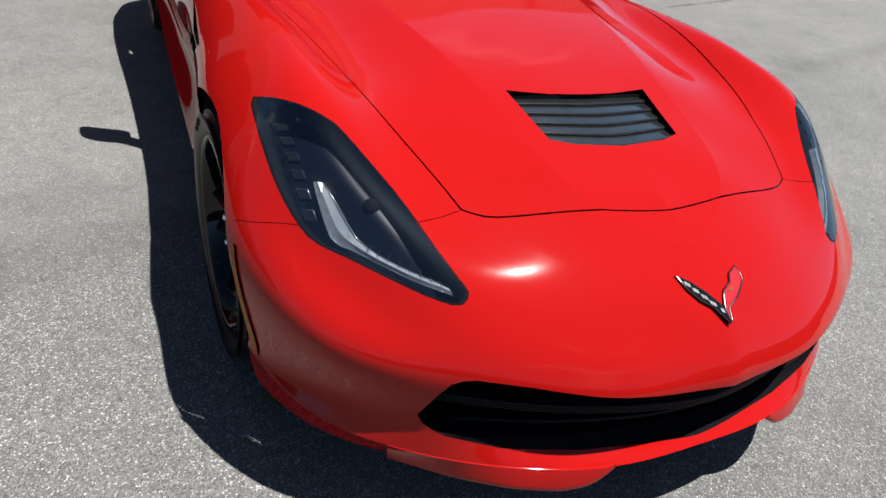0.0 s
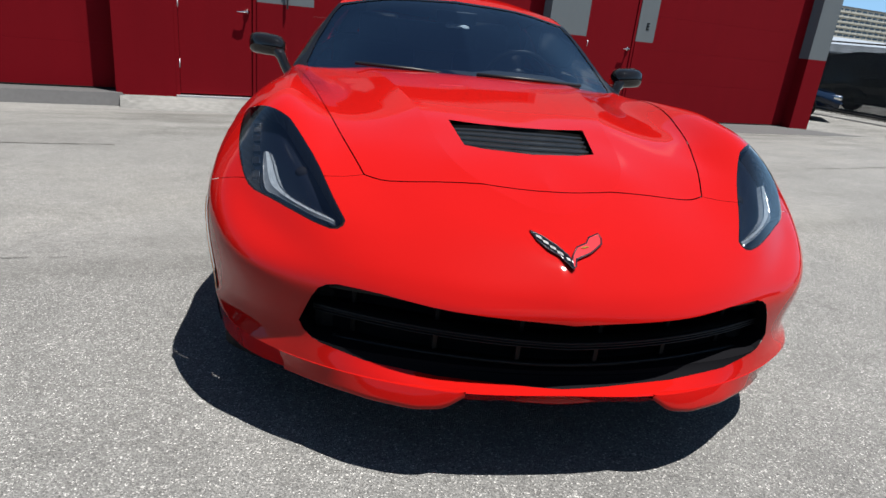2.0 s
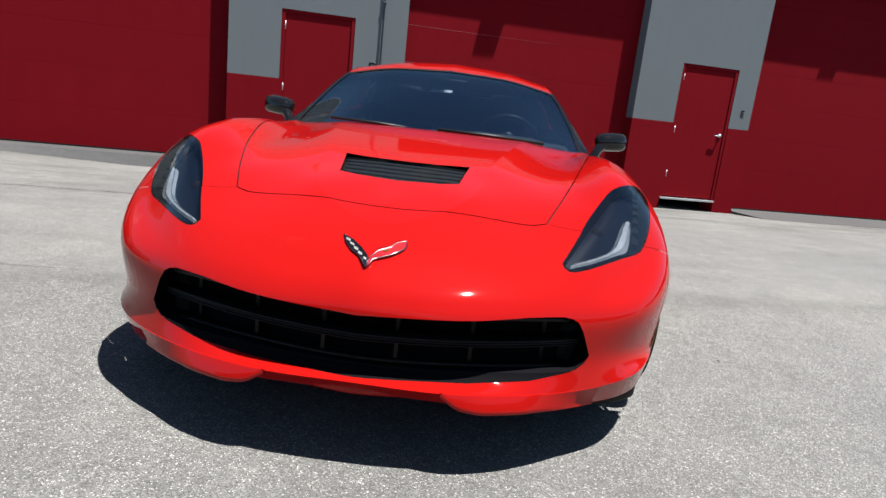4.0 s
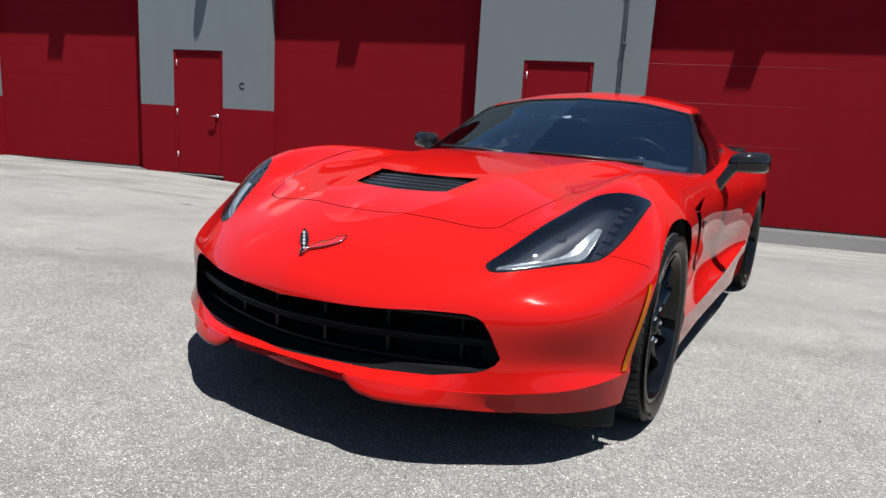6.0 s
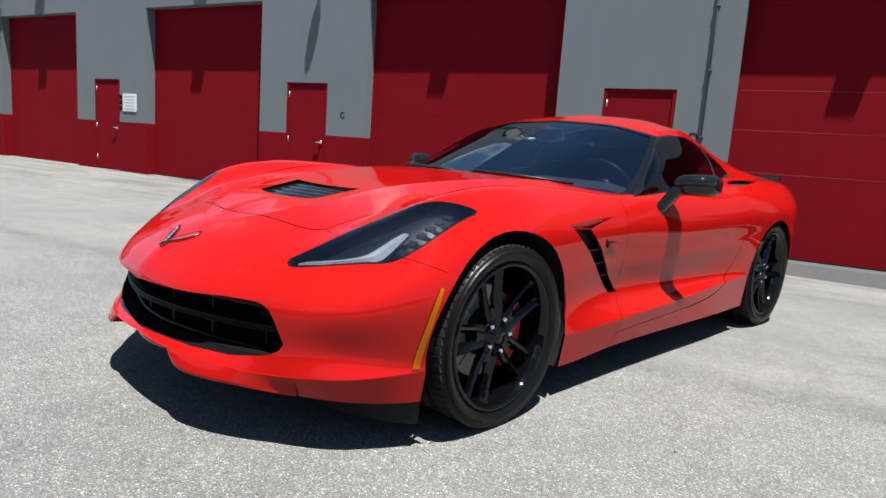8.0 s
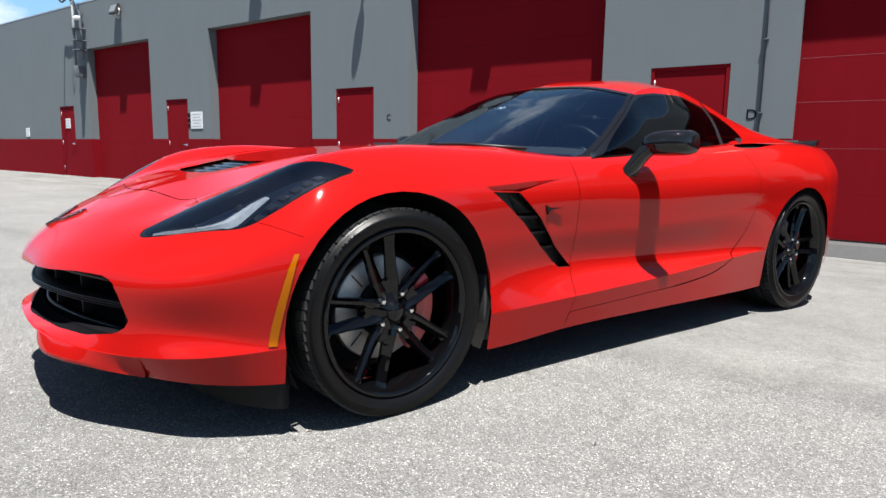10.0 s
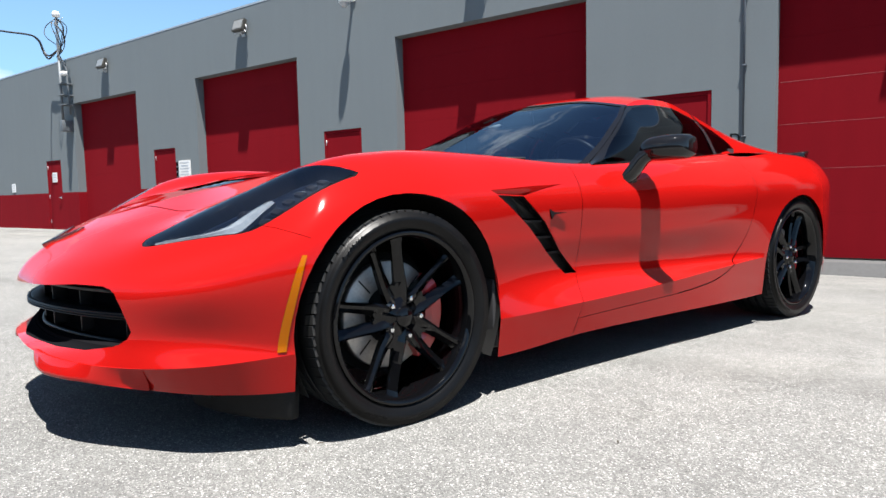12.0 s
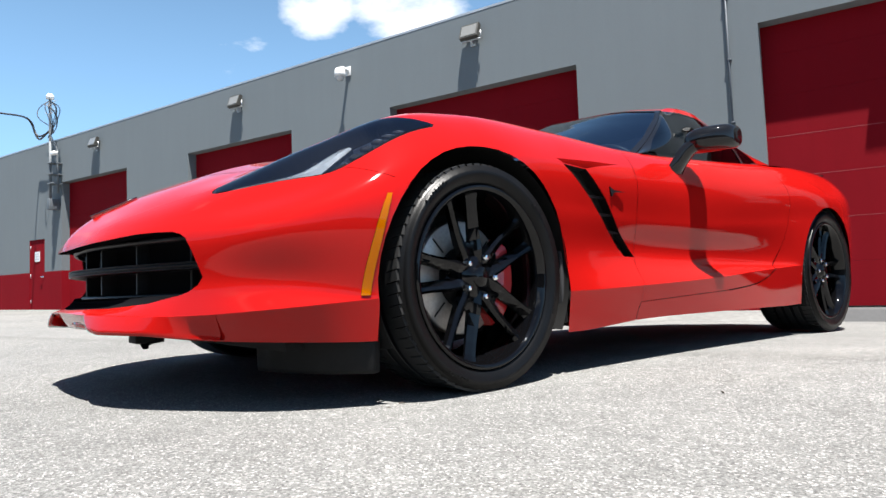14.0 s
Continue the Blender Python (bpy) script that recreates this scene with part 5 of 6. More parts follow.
    for i in range(steps):
        a = radians(-58 + 100 * i / (steps - 1))
        cy, cz = math.cos(a), math.sin(a)
        edge = .012 if i in (0, steps - 1) else 0
        rows.append([bm.verts.new((face + dx, rr * cy, rr * cz)) for dx, rr in ((-.125, .118 + edge), (-.052 - edge, .118 + edge), (-.044 - edge, .14), (-.046 - edge, .178 - edge), (-.06, .186 - edge), (-.125, .186 - edge))])
    for p, n in zip(rows, rows[1:]):
        for j in range(6):
            bm.faces.new((p[j], p[(j + 1) % 6], n[(j + 1) % 6], n[j]))
    bm.faces.new(rows[0][::-1])
    bm.faces.new(rows[-1])
    bmesh.ops.recalc_face_normals(bm, faces=bm.faces)
    part("brake_caliper", bm, RED_CALIPER, w, "red brake caliper", False)
    bm = bmesh.new()
    lathe(bm, [(0.0, face - .13), (.19, face - .13), (.19, face - .15), (0.0, face - .15)], 32)
    part("dust_shield", bm, MATT_BLACK, w)
    w.matrix_basis = at
    return w


turned = Matrix.Rotation(math.pi, 4, "Z")
steer = Matrix.Rotation(radians(1.6), 4, "Z")
make_wheel("wheel", FRONT_R, .245, .261, Matrix.Translation((.795, -AXLE - .010, FRONT_R)) @ steer, .25)
make_wheel("wheel", FRONT_R, .245, .261, Matrix.Translation((-.795, -AXLE - .010, FRONT_R)) @ steer @ turned, .6)
make_wheel("wheel", REAR_R, .285, .270, Matrix.Translation((.755, AXLE, REAR_R - .033)), -.30)
make_wheel("wheel", REAR_R, .285, .270, Matrix.Translation((-.755, AXLE, REAR_R - .033)) @ turned, .6)

# ---- front: grille, splitter, lamps, vent ----
def front_y(x):
    """How the nose curves back to the sides."""
    return -2.225 + .05 * abs(x) + .32 * x * x


bm = bmesh.new()
xs = [-.638 + 1.276 * i / 24 for i in range(25)]


def sill_y(x):
    """How far the foot of the grille lies before or behind the nose curve."""
    return float(np.interp(abs(x), (0, .3, .45, .6, .638), (.012, -.002, .004, .022, .046)))


back = [[bm.verts.new((x, front_y(x) + dy, z)) for dy, z in ((sill_y(x) - .02, .266), (sill_y(x), .281), (.08, .275), (.08, .475), (.03, .468))] for x in xs]
for a, b in zip(back, back[1:]):
    for j in range(4):
        bm.faces.new((a[j], b[j], b[j + 1], a[j + 1]))
bm.faces.new(back[0])
bm.faces.new(back[-1][::-1])
part("grille_backing", bm, INK, car, "dark mesh behind the grille")


bm = bmesh.new()
ledge = [[bm.verts.new((x, front_y(x) + dy, z)) for dy, z in ((sill_y(x) - .001, .2845), (.06, .292))] for x in [-.60 + 1.2 * i / 22 for i in range(23)]]
for a, b in zip(ledge, ledge[1:]):
    bm.faces.new((a[0], b[0], b[1], a[1]))
part("grille_ledge", bm, INK, car, "black ledge under the grille")


def grille_reveal():
    """The inner wall of the opening, from the bumper's skin back to the mesh."""
    P, N, F = body.panel("grille_hole", .0015, 2)
    edges = {}
    for f in F:
        for i in range(len(f)):
            e = (f[i], f[(i + 1) % len(f)])
            k = tuple(sorted(e))
            edges[k] = None if k in edges else e
    rim = [e for e in edges.values() if e and abs(P[e[0]][0]) + abs(P[e[1]][0]) > .004]
    n = len(P)
    me = bpy.data.meshes.new("grille_reveal")
    me.from_pydata(P + [(x * .985, y + .13, z) for x, y, z in P], [], [(i, j, j + n, i + n) for i, j in rim])
    me.materials.append(INK)
    ob = new("grille_reveal", me)
    ob.parent = car


grille_reveal()


def bar_across(z, depth, height, out, half):
    bm = bmesh.new()
    rows = []
    for i in range(25):
        x = -half + 2 * half * i / 24
        y = front_y(x) + out + .032 * (abs(x) / half) ** 2
        rows.append([bm.verts.new((x, y + dy, z + dz)) for dy, dz in ((depth, height / 2), (.006, height / 2), (0, height * .2), (0, -height * .2), (.006, -height / 2), (depth, -height / 2))])
    for p, n in zip(rows, rows[1:]):
        for j in range(6):
            bm.faces.new((p[j], n[j], n[(j + 1) % 6], p[(j + 1) % 6]))
    return bm


bm = bar_across(.377, .07, .020, -.008, .60)
bar = part("grille_bar", bm, GRILLE_BLACK, car)
for dz in (-.0075, 0, .0075):
    bm = bar_across(.377 + dz, .012, .0045, -.0125, .598)
    part("bar_rib", bm, GRILLE_BLACK, bar, "thin black rib")
for x in (-.50, -.30, -.10, .10, .30, .50):
    bm = bmesh.new()
    y = front_y(x) + .036 + .03 * (abs(x) / .5) ** 2
    box(bm, (x - .006, y, .305), (x + .006, y + .05, .45), bevel=.003)
    part("grille_post", bm, GRILLE_BLACK, car, smooth=False)
# the rim round the opening
bm = bmesh.new()
lip = curve_through([(x, front_y(x) + .014, .447) for x in (-.56, -.3, 0, .3, .56)], 20)
tube(bm, lip, .008, 6)
low = curve_through([(x, front_y(x) + .034, .301) for x in (-.55, -.3, 0, .3, .55)], 20)
tube(bm, low, .006, 6)
part("grille_surround", bm, GRILLE_BLACK, car)
bm = bmesh.new()
lathe(bm, [(0.0, .02), (.018, .018), (.022, 0), (.022, -.03)], 14, Matrix.Translation((-.10, front_y(.25) + .07, .405)) @ Matrix.Rotation(radians(-90), 4, "Z"))
part("grille_sensor", bm, DARK_GREY, car)

# splitter blades under the nose
def blade(s):
    """A wedge that grows out of the bumper's lower lip and ends in a rounded tip."""
    bm = bmesh.new()
    rows = []
    lx, ly, lz = zip(*curve_through(LOW[:5], 40))
    for i in range(27):
        x = .235 + .445 * i / 26
        y, z = (float(np.interp(x, lx, q)) for q in (ly, lz))
        slope = float(np.interp(x + .02, lx, ly) - np.interp(x - .02, lx, ly)) / .04
        n = Vector((slope, -1, 0)).normalized()
        out = float(np.interp(x, (.235, .26, .30, .35, .45, .55, .68), (0, .008, .016, .020, .018, .004, -.020)))
        foot = float(np.interp(x, (.235, .28, .34, .50, .60, .68), (.246, .216, .206, .203, .196, .189)))
        rows.append([bm.verts.new((s * (x + n.x * d), y + n.y * d, h)) for d, h in ((-.012, z + .006), (.0015, z + .0005), (out, foot + .014), (out + .001, foot + .006), (out * .9, foot), (-.05, foot - .004))])
    for p, n in zip(rows, rows[1:]):
        for j in range(6):
            bm.faces.new((p[j], n[j], n[(j + 1) % 6], p[(j + 1) % 6]))
    bm.edges.ensure_lookup_table()
    for p, n in zip(rows, rows[1:]):
        for j in (1, 4):
            bm.edges.get((p[j], n[j])).smooth = False
    bmesh.ops.recalc_face_normals(bm, faces=bm.faces)
    return bm


for s in (-1, 1):
    part("splitter_blade", blade(s), PAINT, car, "red lip under the bumper")
bm = bmesh.new()
rail_pts = [(x * .995, y + .001, max(z - .002, .165)) for x, y, z in SILL[:5]]
fan = [bm.verts.new(q) for q in [(-x, y, z) for x, y, z in rail_pts[:0:-1]] + rail_pts]
bm.faces.new(fan)
box(bm, (-.72, -1.9, .15), (.72, 2.0, .22))
box(bm, (-.872, -.95, .152), (.872, .93, .19))
part("undertray", bm, MATT_BLACK, car, "black plastic undertray", False)
bm = bmesh.new()
rows = []
for x, y in ((.872, -1.742), (.84, -1.775), (.79, -1.815), (.72, -1.85), (.64, -1.88), (.55, -1.90)):
    rows.append([bm.verts.new((x - dx, y + dy, z)) for dx, dy, z in ((0, 0, .185), (.004, .004, .10), (.008, .010, .088), (.012, .03, .09), (.012, .035, .185))])
for p, n in zip(rows, rows[1:]):
    for j in range(4):
        bm.faces.new((p[j], n[j], n[j + 1], p[j + 1]))
bm.faces.new(rows[0]), bm.faces.new(rows[-1][::-1])
bmesh.ops.recalc_face_normals(bm, faces=bm.faces)
pair("air_deflector", bm, MATT_BLACK, car, "dark grey plastic air deflector before the wheel")
bm = bmesh.new()
box(bm, (.70, -.990, .165), (.872, -.965, .40), bevel=.006)
pair("mud_guard", bm, DARK_GREY, car, "dark grey plastic guard behind the wheel")
bm = bmesh.new()
box(bm, (.15, -2.12, .165), (.23, -2.06, .20), bevel=.006)
part("tow_hook_cover", bm, MATT_BLACK, car)
# front of the undertray between the blades
bm = bar_across(.225, .05, .03, -.008, .28)
part("chin", bm, PAINT, car)

# headlights
lens_data = [body.panel("lens_inner", -.001, s) for s in (0, 1)]
edge_data = [body.panel("lens", .001, s) for s in (0, 1)]


lens_pts = np.array(lens_data[0][0] + edge_data[0][0])


def lens_terms(x, y):
    x, y = (np.asarray(x) - .69) / .16, (np.asarray(y) + 1.75) / .26
    return np.stack([x ** i * y ** j for i in range(4) for j in range(4 - i)], -1)


lens_fit = np.linalg.lstsq(lens_terms(lens_pts[:, 0], lens_pts[:, 1]), lens_pts[:, 2], rcond=None)[0]


def lamp_point(x, y, sink):
    """A place under the lens, below (x, y), sunk along its normal."""
    z, zx, zy = (float(lens_terms(a, b) @ lens_fit) for a, b in ((x, y), (x + .01, y), (x, y + .01)))
    n = np.array((z - zx, z - zy, .01))
    return tuple(np.array((x, y, z)) - sink * n / np.linalg.norm(n))


for s in (0, 1):
    sg = -1 if s else 1
    hl = empty("headlight", Matrix.Identity(4))
    hl.parent = car
    skin("lens", lens_data[s], LENS, hl, "clear curved headlight lens").visible_shadow = False
    skin("lens_edge", edge_data[s], GLOSS_BLACK, hl, "black edge of the headlight lens")
    P, N, F = body.panel("lens_inner", .055, s)
    skin("housing", (P, N, F), LAMP_BLACK, hl, "black inside of the headlight")
    top_p = body.panel("lens_inner", .002, s)[0]
    count = {}
    for f in F:
        for i in range(len(f)):
            key = (f[i], f[(i + 1) % len(f)])
            count[tuple(sorted(key))] = None if tuple(sorted(key)) in count else key
    rim_edges = [k for k in count.values() if k]
    me = bpy.data.meshes.new("housing_wall")
    n0 = len(P)
    me.from_pydata(list(P) + list(top_p), [], [(i, j, j + n0, i + n0) for i, j in rim_edges])
    me.materials.append(GRILLE_BLACK)
    ob = new("housing_wall", me)
    ob.parent = hl
    # light guide in the shape of a hockey stick
    low = [(.560, -1.994), (.613, -1.958), (.673, -1.905), (.727, -1.852), (.758, -1.820), (.770, -1.770), (.775, -1.722)]
    high = [(.564, -1.978), (.614, -1.943), (.675, -1.890), (.715, -1.843), (.732, -1.805), (.744, -1.768), (.757, -1.734)]
    low, high = smooth_line(low, 15), smooth_line(high, 15)
    bm = bmesh.new()
    rows = []
    for (x0, y0), (x1, y1) in zip(low, high):
        xm, ym = (x0 + x1) / 2, (y0 + y1) / 2
        rows.append([bm.verts.new((sg * q[0], q[1], q[2])) for q in (lamp_point(x0, y0, .034), lamp_point(x0, y0, .020), lamp_point(xm, ym, .015), lamp_point(x1, y1, .020), lamp_point(x1, y1, .034))])
    for r0, r1 in zip(rows, rows[1:]):
        for j in range(4):
            bm.faces.new((r0[j], r1[j], r1[j + 1], r0[j + 1]))
    bm.faces.new(rows[0])
    bm.faces.new(rows[-1][::-1])
    bmesh.ops.recalc_face_normals(bm, faces=bm.faces)
    guide = part("light_guide", bm, WHITE_STRIP, hl, "frosted white light guide", False)
    for edge_line in (low, high):
        bm = bmesh.new()
        tube(bm, [(sg * q[0], q[1], q[2]) for q in (lamp_point(x, y, .0185) for x, y in edge_line)], .0011, 5)
        part("guide_edge", bm, CHROME, guide, "thin bright edge of the light guide")
    bm = bmesh.new()
    for k in range(8):
        x0, y0 = np.array(low[0]) * (1 - (k + 1) / 9.5) + np.array(low[8]) * (k + 1) / 9.5
        x1, y1 = np.array(high[0]) * (1 - (k + 1) / 9.5) + np.array(high[8]) * (k + 1) / 9.5
        tube(bm, [(sg * q[0], q[1], q[2]) for q in (lamp_point(x0, y0, .018), lamp_point((x0 + x1) / 2, (y0 + y1) / 2, .0135), lamp_point(x1, y1, .018))], .0008, 4)
    part("guide_rib", bm, GLOSS_GREY, guide, "fine dark ribs across the light guide")
    # row of small reflectors along the outer edge
    for i in range(6):
        f = i / 5
        xo, yo = .800 + .018 * f, -1.765 + .175 * f
        a0, b0 = lamp_point(xo, yo, .018), lamp_point(xo - .019, yo - .013, .022)
        c0, d0 = lamp_point(xo + .003, yo + .017, .018), lamp_point(xo - .016, yo + .004, .022)
        bm = bmesh.new()
        top = [bm.verts.new((sg * q[0], q[1], q[2])) for q in (a0, b0, d0, c0)]
        low_v = [bm.verts.new((sg * q[0], q[1] + .001, q[2] - .008)) for q in (a0, b0, d0, c0)]
        bm.faces.new(top)
        for j in range(4):
            bm.faces.new((top[j], low_v[j], low_v[(j + 1) % 4], top[(j + 1) % 4]))
        bmesh.ops.recalc_face_normals(bm, faces=bm.faces)
        reflector = part("reflector", bm, LAMP_MATT, hl, "small square black reflector", smooth=False)
        bm = bmesh.new()
        tube(bm, [(sg * q[0], q[1], q[2] + .0006) for q in (c0, d0, b0)], .0012, 5)
        part("reflector_edge", bm, CHROME, reflector, "thin bright edge")
    x, y, z = lamp_point(.668, -1.80, .058)
    bm = bmesh.new()
    lathe(bm, [(0.0, .006), (.008, .0055), (.014, .003), (.018, -.002), (.020, -.008)], 24, Matrix.Translation((sg * x, y, z)) @ Matrix.Rotation(radians(-90), 4, "Z") @ Matrix.Rotation(radians(-35), 4, "Y"))
    part("projector", bm, LAMP_MATT, hl, "glossy dark projector lens")

# hood vent: a tray with five louvres
bm = bmesh.new()
outline = [(x, y) for x, y in VENT if x >= 0]
full = outline + [(-x, y) for x, y in outline[::-1]]
def hood_z(y):
    return float(np.interp(y, (-1.78, -1.68, -1.55, -1.42), (.715, .738, .766, .787)))
tray = [bm.verts.new((x, y, hood_z(y) - .035)) for x, y in full]
rimv = [bm.verts.new((x * 1.002, y, hood_z(y) - .001 - .012 * (x / .21) ** 2)) for x, y in full]
bm.faces.new(tray)
for i in range(len(full)):
    j = (i + 1) % len(full)
    bm.faces.new((tray[i], tray[j], rimv[j], rimv[i]))
vent = part("hood_vent", bm, MATT_BLACK, car, "black louvred hood vent", False)
for i in range(5):
    bm = bmesh.new()
    rows = []
    half = .190 + .024 * (i + .5) / 5
    for k in range(13):
        x = -half + 2 * half * k / 12
        near, far = -1.724 + .034 * min(abs(x) / .199, 1) ** 1.6, -1.522 + .024 * min(abs(x) / .223, 1) ** 1.6
        f0, f1 = i / 5, (i + 1.18) / 5
        y0, y1 = near + (far - near) * f0 + .003, near + (far - near) * min(f1, .985)
        z0, z1 = hood_z(y0) - .010 * (x / .21) ** 2, hood_z(y1) - .010 * (x / .21) ** 2
        rows.append([bm.verts.new((x, *q)) for q in ((y0, z0 - .008), (y0 + .001, z0 - .004), (y0 + .005, z0 - .002), (y1, z1 - .010), (y1, z1 - .014))])
    for p, n in zip(rows, rows[1:]):
        for j in range(5):
            bm.faces.new((p[j], n[j], n[(j + 1) % 5], p[(j + 1) % 5]))
    bmesh.ops.recalc_face_normals(bm, faces=bm.faces)
    part("louvre", bm, CARBON, vent, smooth=False)

# side vents behind the front wheels
for s in (0, 1):
    sg = -1 if s else 1
    bm = bmesh.new()
    hole = np.array(body.panel("slot_hole", 0, 0)[0])
    reach = [float(hole[np.argmin((hole[:, 1] - y) ** 2 + (hole[:, 2] - z) ** 2), 0]) for y, z in SLOT]
    a = [bm.verts.new((sg * (x - .003), y, z)) for (y, z), x in zip(SLOT, reach)]
    b = [bm.verts.new((sg * (x - .045), y + .02, z)) for (y, z), x in zip(SLOT, reach)]
    for i in range(len(a)):
        j = (i + 1) % len(a)
        if sg * 1 > 0:
            bm.faces.new((a[i], a[j], b[j], b[i]))
        else:
            bm.faces.new((a[j], a[i], b[i], b[j]))
    bm.faces.new(b if sg > 0 else b[::-1])
    sv = part("side_vent", bm, SATIN_BLACK, car, "black side vent with a trailing spar", False)
    # fins across the vent
    for f in (.30, .50, .70):
        edges_at = []
        for rim_line in (((-.985, .686), (-.83, .575), (-.715, .475), (-.595, .384)), ((-.855, .680), (-.735, .585), (-.635, .475), (-.522, .381))):
            zf = .68 - .30 * f
            edges_at.append((float(np.interp(-zf, [-q[1] for q in rim_line], [q[0] for q in rim_line])), zf))
        (y0, z0), (y1, z1) = edges_at
        x0, x1 = (float(hole[np.argmin((hole[:, 1] - yy) ** 2 + (hole[:, 2] - zf) ** 2), 0]) for yy in (y0, y1))
        bm = bmesh.new()
        rows = [[bm.verts.new((sg * (x - dx), y, z + dz)) for dx, dz in ((.010, .004), (.036, .012), (.036, .006), (.010, -.004))] for x, y, z in ((x0, y0, z0), (x1, y1, z1))]
        for j in range(4):
            bm.faces.new((rows[0][j], rows[1][j], rows[1][(j + 1) % 4], rows[0][(j + 1) % 4]))
        bm.faces.new(rows[0]), bm.faces.new(rows[1][::-1])
        bmesh.ops.recalc_face_normals(bm, faces=bm.faces)
        part("fin", bm, GRILLE_BLACK, sv, "black plastic fin", False)
    # badge behind the vent, as plain shapes
    bm = bmesh.new()
    prism(bm, [(-.715, .632), (-.69, .62), (-.62, .617), (-.69, .612), (-.702, .596), (-.71, .612)], 0, .005)
    bmesh.ops.transform(bm, matrix=Matrix(((0, sg, 0, sg * .880), (1, 0, 0, 0), (0, 0, 1, 0), (0, 0, 0, 1))), verts=bm.verts)
    bmesh.ops.recalc_face_normals(bm, faces=bm.faces)
    part("fender_badge", bm, GRILLE_BLACK, car, "small dark metal badge", False)

# nose emblem: two plain crossed flags lying on the nose
SMOKED_CHROME = plain("smoked_chrome", (0.16, 0.155, 0.155), 0.16, metal=1.0)
SILVER_CHECK = plain("silver_enamel", (0.24, 0.24, 0.24), .25, coat=.6)


def emblem():
    e = empty("emblem", Matrix.Identity(4))
    e.parent = car
    lie = Matrix(((1, 0, 0, 0), (0, -.445, .895, -2.180), (0, .895, .445, .551), (0, 0, 0, 1)))
    red = plain("dark_red_enamel", (.35, .012, .015), .2, coat=1)
    left = [(.0, -.004), (.003, .022), (.009, .041), (.024, .067), (.052, .083), (.062, .102), (.090, .118), (.094, .100), (.090, .082), (.072, .064), (.054, .049), (.014, .027), (.008, .004)]
    right = [(.0, -.004), (-.025, .037), (-.049, .055), (-.072, .085), (-.085, .117), (-.055, .097), (-.040, .082), (-.027, .070), (-.005, .040), (.002, .022)]
    for nm, shape, mat in (("red_flag", left, red), ("checked_flag", right, GLOSS_BLACK)):
        bm = bmesh.new()
        prism(bm, shape, -.002, .007, lie)
        bmesh.ops.recalc_face_normals(bm, faces=bm.faces)
        flag = part(nm, bm, mat, e, smooth=False)
        bm = bmesh.new()
        tube(bm, [lie @ Vector((x, .007, z)) for x, z in shape + shape[:1]], .0022, 5)
        part("flag_edge", bm, SMOKED_CHROME, flag, "thin bright outline")
    for i in range(9):
        f = i / 8
        x, z = -.012 - .058 * f, .030 + .068 * f
        for k in (0, 1):
            if (i + k) % 2:
                continue
            bm = bmesh.new()
            dx, dz = -.006 * (2 * k - 1), .006 * (2 * k - 1)
            prism(bm, [(x + dx - .004, z + dz - .002), (x + dx + .004, z + dz - .006), (x + dx + .003, z + dz + .003), (x + dx - .005, z + dz + .007)], .0072, .0088, lie)
            bmesh.ops.recalc_face_normals(bm, faces=bm.faces)
            part("check", bm, SILVER_CHECK, e, smooth=False)
    bm = bmesh.new()
    prism(bm, [(.038, .062), (.045, .063), (.050, .070), (.043, .069)], .0072, .0088, lie)
    prism(bm, [(.034, .063), (.053, .067), (.054, .070), (.035, .066)], .0072, .0092, lie)
    bmesh.ops.recalc_face_normals(bm, faces=bm.faces)
    part("gold_mark", bm, plain("gold_enamel", (.30, .17, .03), .2, metal=.6), e, smooth=False)


emblem()

# ---- greenhouse ----
RAIL = [(.775, -.37, .800), (.735, -.20, .895), (.672, .0, 1.018), (.608, .15, 1.105), (.575, .45, 1.150), (.530, .85, 1.105), (.535, 1.12, 1.035), (.56, 1.5, .955), (.60, 1.85, .905)]
ROOF_MID = [(.44, -.585, .822), (.42, -.345, .935), (.39, -.10, 1.046), (.355, .128, 1.146), (.335, .45, 1.203), (.31, .80, 1.185), (.31, 1.12, 1.105), (.32, 1.5, 1.01), (.35, 1.87, .92)]
ROOF_C = [(0, -.66, .832), (0, -.40, .953), (0, -.155, 1.062), (0, .118, 1.168), (0, .45, 1.228), (0, .78, 1.213), (0, 1.12, 1.135), (0, 1.5, 1.03), (0, 1.9, .925)]
roof = Shell(Net([RAIL, ROOF_MID, ROOF_C], mirror_ends=False), 10, 10, "hatch_glass")
roof.net.centre = False
roof.cut([(-.1, -1), (1, -1), (1, .13), (.60, .13), (.34, .135), (0, .118), (-.1, .118)], TOP, "windshield")
roof.cut([(-.1, .118), (0, .118), (.34, .135), (.60, .13), (1, .13), (1, .95), (.48, .93), (.3, .90), (-.1, .90)], TOP, "roof")
roof.cut([(.465, .5), (1, .5), (1, 2.5), (.53, 2.5), (.50, 1.6), (.47, 1.15), (.455, .95)], TOP, "roof", only=("hatch_glass",))
pillar = [(.775, -.45), (.80, -.3), (.70, .03), (.61, .16), (.585, .13), (.64, .02), (.71, -.2), (.742, -.36), (.73, -.42)]
roof.cut(pillar, TOP, "a_pillar", only=("windshield",))
roof.cut([(-.1, .118), (0, .118), (.34, .135), (.61, .13), (.61, .105), (.34, .108), (0, .090), (-.1, .090)], TOP, "a_pillar", only=("windshield",))
BELT = [(.80, -.38, .795), (.795, -.2, .808), (.785, .0, .822), (.772, .15, .832), (.745, .45, .850), (.695, .85, .868), (.66, 1.08, .888), (.63, 1.45, .903), (.615, 1.85, .885)]
